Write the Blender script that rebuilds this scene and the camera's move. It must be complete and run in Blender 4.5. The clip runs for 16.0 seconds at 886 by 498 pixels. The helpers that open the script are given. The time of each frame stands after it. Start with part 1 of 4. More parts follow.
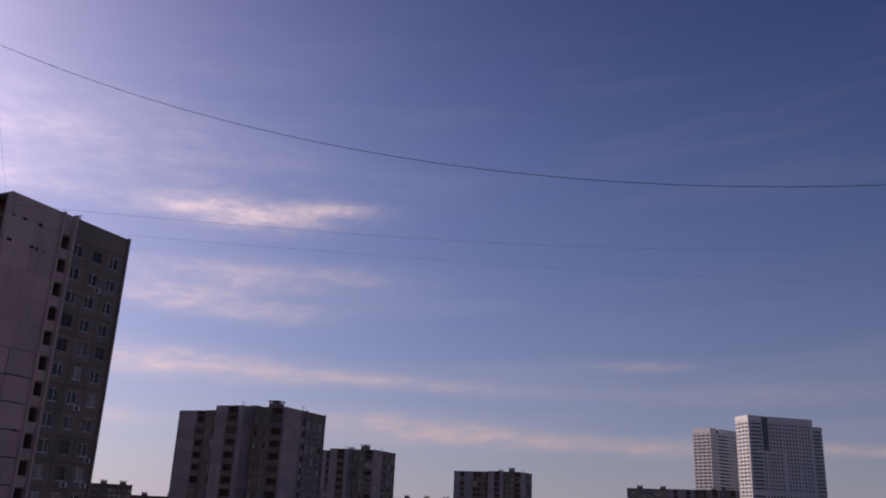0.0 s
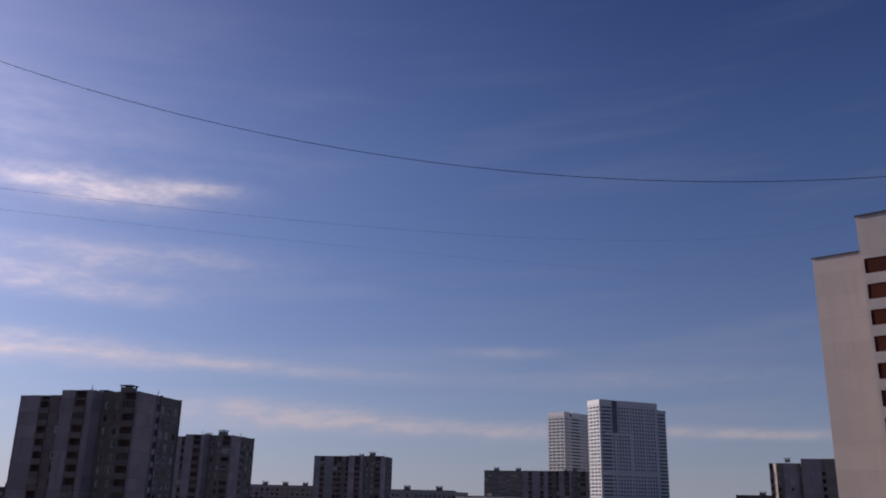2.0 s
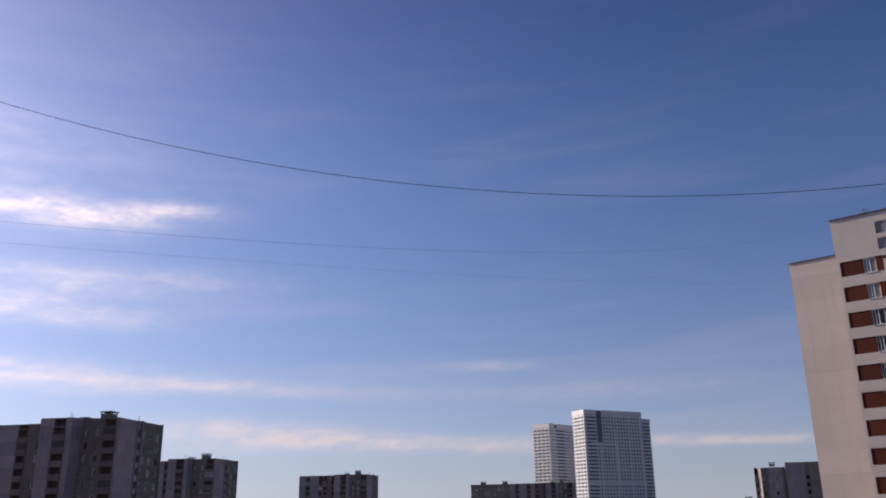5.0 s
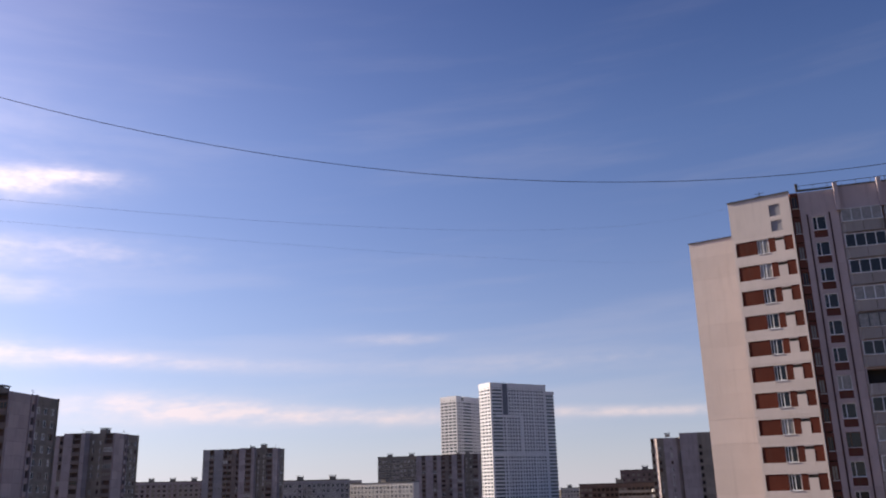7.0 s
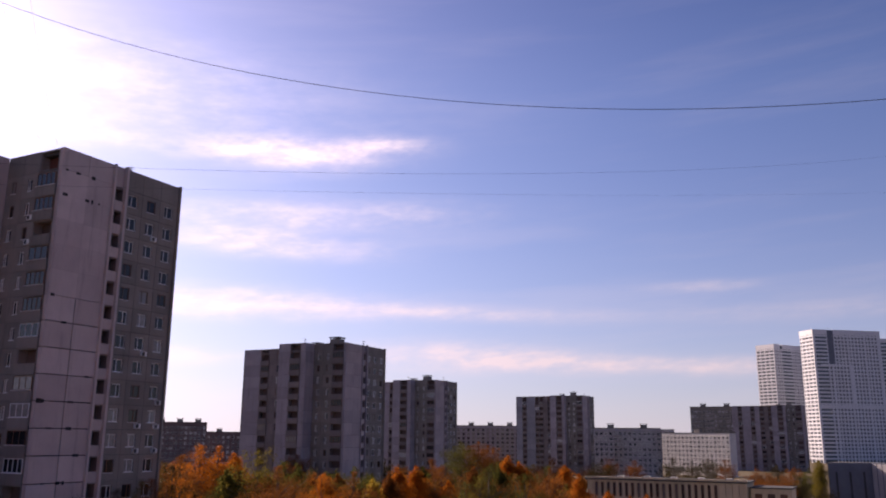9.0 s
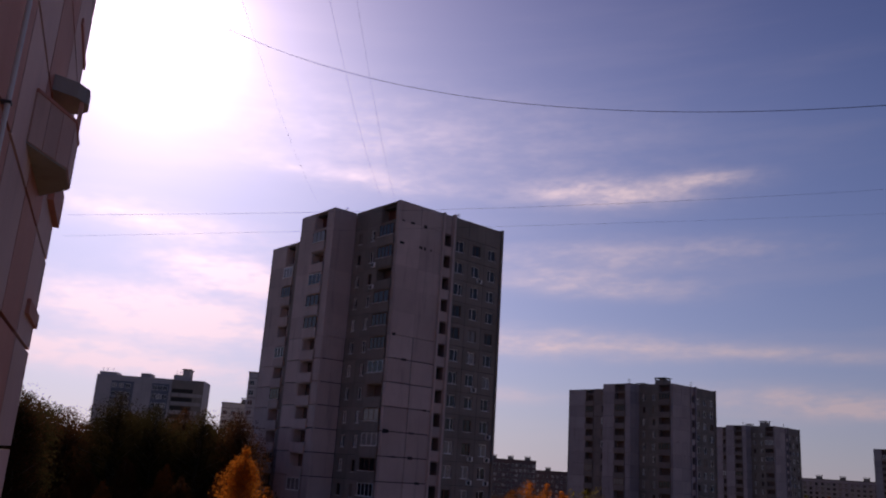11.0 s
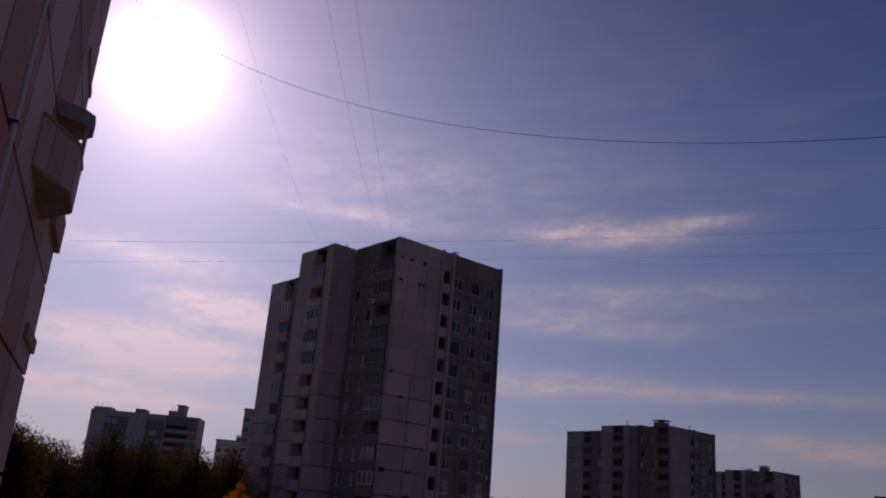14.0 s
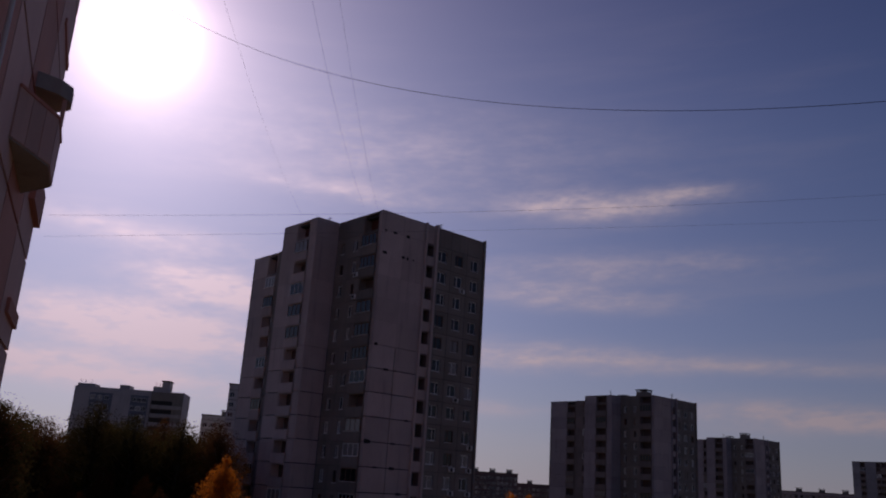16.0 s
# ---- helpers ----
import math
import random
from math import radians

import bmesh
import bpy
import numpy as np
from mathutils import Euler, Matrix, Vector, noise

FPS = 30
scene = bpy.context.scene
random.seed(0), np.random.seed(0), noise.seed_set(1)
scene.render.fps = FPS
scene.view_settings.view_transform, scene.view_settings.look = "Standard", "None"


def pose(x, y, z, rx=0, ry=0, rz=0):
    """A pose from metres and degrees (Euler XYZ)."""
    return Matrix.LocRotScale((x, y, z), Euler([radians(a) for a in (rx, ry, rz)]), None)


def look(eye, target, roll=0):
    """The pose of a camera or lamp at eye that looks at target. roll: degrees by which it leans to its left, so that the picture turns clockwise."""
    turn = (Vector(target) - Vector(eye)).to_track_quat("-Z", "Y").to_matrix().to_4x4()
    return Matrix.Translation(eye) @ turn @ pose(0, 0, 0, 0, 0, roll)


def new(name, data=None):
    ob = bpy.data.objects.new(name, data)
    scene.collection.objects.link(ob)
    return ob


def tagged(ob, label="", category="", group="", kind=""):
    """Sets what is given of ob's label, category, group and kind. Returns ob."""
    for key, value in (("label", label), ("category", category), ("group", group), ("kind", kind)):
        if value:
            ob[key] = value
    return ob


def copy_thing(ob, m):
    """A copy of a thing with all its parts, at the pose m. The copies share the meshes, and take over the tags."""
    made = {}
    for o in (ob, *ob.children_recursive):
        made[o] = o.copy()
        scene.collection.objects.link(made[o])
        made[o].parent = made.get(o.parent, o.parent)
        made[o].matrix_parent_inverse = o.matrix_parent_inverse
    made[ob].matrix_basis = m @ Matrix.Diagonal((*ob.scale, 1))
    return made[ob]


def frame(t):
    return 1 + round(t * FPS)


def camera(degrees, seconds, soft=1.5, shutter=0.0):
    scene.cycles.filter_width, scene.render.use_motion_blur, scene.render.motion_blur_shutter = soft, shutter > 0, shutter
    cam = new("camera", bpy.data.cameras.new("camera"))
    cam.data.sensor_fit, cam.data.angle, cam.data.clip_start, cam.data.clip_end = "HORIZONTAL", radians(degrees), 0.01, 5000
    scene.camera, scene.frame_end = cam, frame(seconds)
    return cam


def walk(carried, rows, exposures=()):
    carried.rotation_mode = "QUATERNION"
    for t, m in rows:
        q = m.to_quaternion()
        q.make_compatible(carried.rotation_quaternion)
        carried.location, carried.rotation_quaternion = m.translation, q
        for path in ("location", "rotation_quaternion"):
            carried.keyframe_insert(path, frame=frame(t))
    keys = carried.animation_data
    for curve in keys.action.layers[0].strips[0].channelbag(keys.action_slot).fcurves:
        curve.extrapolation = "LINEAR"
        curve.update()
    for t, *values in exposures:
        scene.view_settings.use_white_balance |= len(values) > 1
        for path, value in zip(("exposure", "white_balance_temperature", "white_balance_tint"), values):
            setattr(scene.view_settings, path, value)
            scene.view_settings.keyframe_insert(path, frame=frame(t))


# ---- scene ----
cam = camera(55.93, 16.0, soft=2.0)
PATH = [
    (0, pose(-1.000, -0.300, 16.980, 107.747, -2.437, 0.109)),
    (0.5, pose(-1.000, -0.300, 16.957, 107.738, -1.911, -6.320)),
    (1, pose(-1.000, -0.300, 16.925, 107.621, -1.131, -8.724)),
    (1.5, pose(-1.000, -0.300, 16.922, 107.350, -1.288, -9.490)),
    (2, pose(-1.000, -0.300, 16.920, 107.032, -1.252, -9.090)),
    (2.5, pose(-1.000, -0.300, 16.920, 106.809, -1.400, -8.391)),
    (3, pose(-1.000, -0.300, 16.920, 106.563, -1.219, -7.414)),
    (3.2, pose(-1.000, -0.300, 16.920, 106.867, -1.638, -8.134)),
    (5.3, pose(-1.000, -0.300, 17.079, 108.485, 2.077, -10.921)),
    (5.5, pose(-1.000, -0.300, 17.094, 108.803, 2.571, -12.052)),
    (6, pose(-1.000, -0.300, 17.132, 107.904, -0.023, -13.985)),
    (6.5, pose(-1.000, -0.300, 17.170, 106.327, 1.094, -14.862)),
    (7, pose(-1.000, -0.300, 17.203, 106.106, 1.487, -16.064)),
    (7.5, pose(-0.870, -0.261, 17.235, 106.234, 0.768, -15.623)),
    (8, pose(-0.720, -0.216, 17.267, 104.718, 0.347, -13.567)),
    (8.5, pose(-0.530, -0.159, 17.300, 103.612, 1.075, -8.180)),
    (9, pose(-0.310, -0.093, 17.261, 102.871, -0.440, 4.488)),
    (9.5, pose(-0.130, -0.039, 17.261, 102.823, -1.235, 13.749)),
    (10, pose(0.000, 0.000, 17.112, 102.120, -2.061, 24.417)),
    (10.2, pose(0.000, 0.000, 17.080, 103.958, -3.130, 26.756)),
    (12.5, pose(0.000, 0.000, 16.790, 105.829, -4.506, 24.439)),
    (13, pose(0.000, 0.000, 16.800, 107.655, -4.588, 24.544)),
    (13.5, pose(0.000, 0.000, 16.730, 107.849, -4.662, 24.935)),
    (14, pose(0.000, 0.000, 16.690, 107.589, -4.407, 25.835)),
    (14.5, pose(0.000, 0.000, 16.650, 107.046, -4.390, 25.411)),
    (15, pose(0.000, 0.000, 16.630, 106.664, -4.066, 24.207)),
    (15.5, pose(0.000, 0.000, 16.610, 106.240, -3.893, 25.025)),
    (16, pose(0.000, 0.000, 16.610, 105.828, -3.584, 24.895)),
]
EXPOSURES = [(0, -0.44, 7450, 27), (0.6, -0.28, 6800, 17), (1.5, -0.38, 6650, 16), (2.6, -0.31, 6950, 16), (3.2, 0.04, 7100, 16), (5.5, 0.36, 7150, 13), (6, 0.61, 7500, 14), (7, 0.63, 7550, 15), (8, 0.6, 7600, 16), (8.5, 0.53, 7350, 19), (9, 0.52, 7750, 27), (9.5, 0.02, 7550, 28), (10, -0.16, 7450, 29), (12.5, -1.2, 7350, 26), (13, -1.18, 7300, 26), (16, -1.22, 7300, 26)]
walk(cam, PATH, EXPOSURES)

# ---- light ----
SUN_AZ, SUN_EL = 48.6, 27.1        # degrees to the left of +y, and above the horizon
SKY_STRENGTH = 0.10


def sun_vector():
    a, e = radians(SUN_AZ), radians(SUN_EL)
    return Vector((-math.sin(a) * math.cos(e), math.cos(a) * math.cos(e), math.sin(e)))


lamp = bpy.data.lights.new("sun", "SUN")
lamp.energy, lamp.angle, lamp.color = 5.0, radians(0.6), (1.0, 0.93, 0.84)
sun_ob = new("sun", lamp)
sun_ob.matrix_world = look(sun_vector() * 300, (0, 0, 0))


class Nodes:
    """Small builder of node trees."""

    def __init__(self, tree):
        self.tree = tree

    def node(self, kind, **props):
        n = self.tree.nodes.new(kind)
        for k, v in props.items():
            setattr(n, k, v)
        return n

    def put(self, value, socket):
        if isinstance(value, bpy.types.NodeSocket):
            self.tree.links.new(value, socket)
        elif value is not None:
            socket.default_value = value

    def math(self, op, a, b=None, c=None, clamp=False):
        n = self.node("ShaderNodeMath", operation=op, use_clamp=clamp)
        for v, s in zip((a, b, c), n.inputs):
            self.put(v, s)
        return n.outputs[0]

    def mix(self, fac, a, b, blend="MIX"):
        n = self.node("ShaderNodeMix", data_type="RGBA", blend_type=blend)
        self.put(fac, n.inputs[0])
        self.put(a, n.inputs[6])
        self.put(b, n.inputs[7])
        return n.outputs[2]

    def noise(self, vector, scale, detail=4.0, rough=0.55):
        n = self.node("ShaderNodeTexNoise")
        self.put(vector, n.inputs["Vector"])
        n.inputs["Scale"].default_value = scale
        n.inputs["Detail"].default_value = detail
        n.inputs["Roughness"].default_value = rough
        return n.outputs["Fac"]

    def ramp(self, fac, lo, hi):
        n = self.node("ShaderNodeMapRange")
        self.put(fac, n.inputs[0])
        n.inputs[1].default_value, n.inputs[2].default_value = lo, hi
        n.interpolation_type = "SMOOTHSTEP"
        return n.outputs[0]


def build_sky():
    """Clear autumn sky with thin cirrus streaks and the sun's aureole in the haze."""
    world = bpy.data.worlds.new("sky")
    scene.world = world
    world.use_nodes = True
    world.node_tree.nodes.clear()
    k = Nodes(world.node_tree)
    sky = k.node("ShaderNodeTexSky", sky_type="NISHITA", sun_disc=False, sun_elevation=radians(SUN_EL),
                 sun_rotation=radians(-SUN_AZ), altitude=150.0, air_density=1.0, dust_density=SKY_DUST, ozone_density=3.0)
    way = k.node("ShaderNodeTexCoord").outputs["Generated"]
    sep = k.node("ShaderNodeSeparateXYZ")
    k.put(way, sep.inputs[0])
    x, y, z = sep.outputs
    az = k.math("MULTIPLY", k.math("ARCTAN2", k.math("MULTIPLY", x, -1.0), y), 57.29578)
    el = k.math("MULTIPLY", k.math("ARCSINE", z), 57.29578)

    def coords(sa, se, slope, off):
        c = k.node("ShaderNodeCombineXYZ")
        k.put(k.math("MULTIPLY", az, sa), c.inputs[0])
        k.put(k.math("MULTIPLY_ADD", az, slope, k.math("MULTIPLY", el, se)), c.inputs[1])
        c.inputs[2].default_value = off
        return c.outputs[0]

    fine = k.noise(coords(0.22, 0.95, 0.06, 1.7), 1.0, 7.0, 0.62)
    puff = k.noise(coords(0.75, 1.7, 0.05, 4.4), 1.0, 4.0, 0.52)
    wide = k.noise(coords(0.05, 0.42, 0.02, 8.3), 1.0, 5.0, 0.55)
    total = None
    for a, e, wa, we, slope, amount in CLOUDS:
        da = k.math("SUBTRACT", az, a)
        de = k.math("SUBTRACT", el, k.math("MULTIPLY_ADD", da, slope, e))
        qa = k.math("POWER", k.math("ABSOLUTE", k.math("DIVIDE", da, wa)), 2.0)
        qe = k.math("POWER", k.math("ABSOLUTE", k.math("DIVIDE", de, we)), 2.0)
        g = k.math("MULTIPLY", k.math("EXPONENT", k.math("MULTIPLY", k.math("ADD", qa, qe), -1.0)), amount)
        total = g if total is None else k.math("ADD", total, g)
    body = k.math("MULTIPLY", total, k.math("MULTIPLY_ADD", k.ramp(fine, 0.26, 0.76), 0.8, 0.38))
    body = k.math("MULTIPLY", body, k.math("MULTIPLY_ADD", k.ramp(puff, 0.32, 0.68), 0.5, 0.74))
    low = k.math("SUBTRACT", 1.0, k.math("DIVIDE", el, 40.0), clamp=True)
    veil = k.math("MULTIPLY", k.math("MULTIPLY", k.ramp(wide, 0.45, 0.78), 0.16), low)
    haze = k.math("MULTIPLY", k.math("EXPONENT", k.math("DIVIDE", k.math("MAXIMUM", el, 0.0), -HAZE[1])), HAZE[0])
    cover = k.math("ADD", body, veil, clamp=True)

    s = sun_vector()
    dot = k.node("ShaderNodeVectorMath", operation="DOT_PRODUCT")
    k.put(way, dot.inputs[0])
    dot.inputs[1].default_value = s
    angle = k.math("MULTIPLY", k.math("ARCCOSINE", k.math("MINIMUM", dot.outputs["Value"], 0.999999)), 57.29578)
    glow = None
    for amount, reach in AUREOLE:
        ring = k.math("MULTIPLY", k.math("EXPONENT", k.math("DIVIDE", angle, -reach)), amount)
        glow = ring if glow is None else k.math("ADD", glow, ring)
    glow_rgb = k.node("ShaderNodeCombineColor")
    for c, s_ in zip((1.0, 0.80, 0.88), glow_rgb.inputs):
        k.put(k.math("MULTIPLY", glow, c), s_)

    white = k.math("MULTIPLY_ADD", k.math("EXPONENT", k.math("DIVIDE", angle, -20.0)), CLOUD_LIGHT[1], CLOUD_LIGHT[0])
    cloud = k.node("ShaderNodeCombineColor")
    lit = k.math("EXPONENT", k.math("DIVIDE", angle, -20.0))
    for c, w_, s_ in zip((0.955, 0.955, 1.13), (2.4, 0.4, 1.2), cloud.inputs):
        k.put(k.math("MULTIPLY_ADD", white, c, k.math("MULTIPLY", lit, w_)), s_)
    graded = k.mix(1.0, sky.outputs[0], SKY_TINT, "MULTIPLY")
    fade = k.math("EXPONENT", k.math("DIVIDE", angle, -34.0))
    deep_rgb = k.node("ShaderNodeCombineColor")     # the sky deepens away from the sun
    for c, s_ in zip((0.46, 0.63, 0.79), deep_rgb.inputs):
        k.put(k.math("MULTIPLY_ADD", fade, 0.64, c), s_)
    graded = k.mix(1.0, graded, deep_rgb.outputs[0], "MULTIPLY")
    zenith = k.math("MULTIPLY_ADD", k.math("MAXIMUM", k.math("SUBTRACT", el, 23.0), 0.0), -0.018, 1.0)
    high = k.node("ShaderNodeCombineColor")
    for c, s_ in zip((1.6, 1.3, 0.8), high.inputs):
        k.put(k.math("POWER", zenith, c), s_)
    graded = k.mix(1.0, graded, high.outputs[0], "MULTIPLY")
    height = k.math("MULTIPLY_ADD", el, -0.036, 1.25, clamp=True)
    thin = k.math("MULTIPLY", k.math("MULTIPLY", k.math("EXPONENT", k.math("DIVIDE", angle, -28.0)), height), 0.25)
    mist = k.node("ShaderNodeCombineColor")
    for c, s_ in zip((0.86, 0.905, 1.12), mist.inputs):
        k.put(k.math("MULTIPLY", white, c), s_)
    graded = k.mix(k.math("ADD", haze, thin, clamp=True), graded, mist.outputs[0])
    col = k.mix(cover, graded, cloud.outputs[0])
    col = k.mix(1.0, col, glow_rgb.outputs[0], "ADD")
    bg = k.node("ShaderNodeBackground")
    k.put(col, bg.inputs[0])
    bg.inputs[1].default_value = SKY_STRENGTH
    out = k.node("ShaderNodeOutputWorld")
    k.put(bg.outputs[0], out.inputs[0])


SKY_DUST = 0.35
HAZE = (0.78, 7.6)
SKY_TINT = (0.66, 0.72, 0.925, 1.0)
AUREOLE = ((200.0, 1.15), (18.0, 3.6), (8.8, 13.0))      # brightness and reach in degrees, from the sun outwards
CLOUD_LIGHT = (4.1, 18.0)
# azimuth, elevation, half-length, half-height, slope, density
CLOUDS = [
    (15.6, 19.0, 5.2, 0.9, 0.0, 1.05), (9.5, 19.8, 3.5, 0.6, -0.03, 0.7),
    (17.0, 12.9, 6.5, 0.8, 0.04, 0.75), (14.0, 14.9, 10.0, 1.0, -0.03, 0.45),
    (19.0, 8.8, 9.0, 0.85, 0.01, 0.95), (5.0, 8.5, 9.0, 0.45, 0.03, 0.6),
    (2.5, 5.5, 6.5, 0.85, 0.02, 1.0), (-9.0, 4.9, 11.0, 0.55, 0.03, 1.0), (-28.0, 4.7, 9.0, 0.32, 0.03, 0.8),
    (-13.0, 10.0, 3.0, 0.35, 0.0, 0.4), (-22.0, 8.2, 12.0, 0.6, 0.0, 0.25),
    (46.0, 8.6, 7.0, 1.4, 0.06, 2.0), (41.5, 11.7, 4.5, 1.1, 0.06, 1.7), (50.0, 5.6, 9.0, 0.9, 0.04, 1.8), (46.0, 14.5, 7.0, 1.0, 0.05, 0.7),
    (33.5, 19.2, 6.0, 0.6, 0.06, 0.5), (24.0, 5.2, 5.0, 0.5, 0.0, 0.6), (30.0, 22.0, 16.0, 3.0, 0.0, 0.25),
]
build_sky()


# ---- materials ----
def material(name, colors, rough=0.8, bump=0.3, scale=1.0, stain=0.25, metal=0.0, vary=0.12, spec=0.4):
    """A surface with two colours mixed at a coarse and a fine scale, rain streaks, fine relief, and a small change from piece to piece."""
    m = bpy.data.materials.new(name)
    m.use_nodes = True
    k = Nodes(m.node_tree)
    bsdf = m.node_tree.nodes["Principled BSDF"]
    pos = k.node("ShaderNodeNewGeometry").outputs["Position"]
    a, b = [(*c, 1.0) for c in colors]
    coarse = k.noise(pos, 0.35 * scale, 5.0, 0.6)
    fine = k.noise(pos, 6.0 * scale, 3.0, 0.6)
    fac = k.math("ADD", k.math("MULTIPLY", k.ramp(coarse, 0.3, 0.7), 0.7), k.math("MULTIPLY", fine, 0.3))
    col = k.mix(fac, a, b)
    streak_map = k.node("ShaderNodeMapping")
    k.put(pos, streak_map.inputs[0])
    streak_map.inputs["Scale"].default_value = (1.4 * scale, 1.4 * scale, 0.12 * scale)
    streak = k.noise(streak_map.outputs[0], 1.0, 5.0, 0.65)
    col = k.mix(k.math("MULTIPLY", k.ramp(streak, 0.5, 0.75), stain), col, (0.09, 0.075, 0.065, 1.0))
    rnd = k.node("ShaderNodeObjectInfo").outputs["Random"]
    gain = k.math("MULTIPLY_ADD", rnd, 2 * vary, 1.0 - vary)
    hsv = k.node("ShaderNodeHueSaturation")
    k.put(gain, hsv.inputs["Value"])
    k.put(col, hsv.inputs["Color"])
    k.put(hsv.outputs[0], bsdf.inputs["Base Color"])
    bsdf.inputs["Roughness"].default_value = rough
    bsdf.inputs["Metallic"].default_value = metal
    bsdf.inputs["Specular IOR Level"].default_value = spec
    if bump:
        bn = k.node("ShaderNodeBump")
        bn.inputs["Strength"].default_value = bump
        bn.inputs["Distance"].default_value = 0.03
        k.put(k.math("ADD", fine, coarse), bn.inputs["Height"])
        k.put(bn.outputs[0], bsdf.inputs["Normal"])
    return m


def window_glass(name):
    """Glossy panes in front of unlit rooms; some have pale curtains behind them."""
    m = bpy.data.materials.new(name)
    m.use_nodes = True
    k = Nodes(m.node_tree)
    bsdf = m.node_tree.nodes["Principled BSDF"]
    rnd = k.node("ShaderNodeObjectInfo").outputs["Random"]
    pos = k.node("ShaderNodeNewGeometry").outputs["Position"]
    folds = k.noise(pos, 3.0, 2.0)
    pale = k.mix(folds, (0.12, 0.115, 0.11, 1), (0.40, 0.38, 0.36, 1))
    col = k.mix(k.math("GREATER_THAN", rnd, 0.66), (0.018, 0.02, 0.024, 1), pale)
    k.put(col, bsdf.inputs["Base Color"])
    bsdf.inputs["Roughness"].default_value = 0.07
    bsdf.inputs["Specular IOR Level"].default_value = 0.42
    return m


def leaves(name, a, b):
    """Thin leaves that let the light through, each clump a little different."""
    m = bpy.data.materials.new(name)
    m.use_nodes = True
    m.node_tree.nodes.clear()
    k = Nodes(m.node_tree)
    rnd = k.node("ShaderNodeNewGeometry").outputs["Random Per Island"]
    orn = k.node("ShaderNodeObjectInfo").outputs["Random"]
    pos = k.node("ShaderNodeNewGeometry").outputs["Position"]
    mixf = k.math("ADD", k.math("MULTIPLY", rnd, 0.5), k.math("ADD", k.math("MULTIPLY", orn, 0.25), k.math("MULTIPLY", k.noise(pos, 0.5, 3.0), 0.5)), clamp=True)
    col = k.mix(mixf, (*a, 1), (*b, 1))
    d, t = k.node("ShaderNodeBsdfDiffuse"), k.node("ShaderNodeBsdfTranslucent")
    k.put(col, d.inputs[0])
    k.put(col, t.inputs[0])
    mx = k.node("ShaderNodeMixShader")
    mx.inputs[0].default_value = 0.45
    k.put(d.outputs[0], mx.inputs[1])
    k.put(t.outputs[0], mx.inputs[2])
    out = k.node("ShaderNodeOutputMaterial")
    k.put(mx.outputs[0], out.inputs[0])
    return m


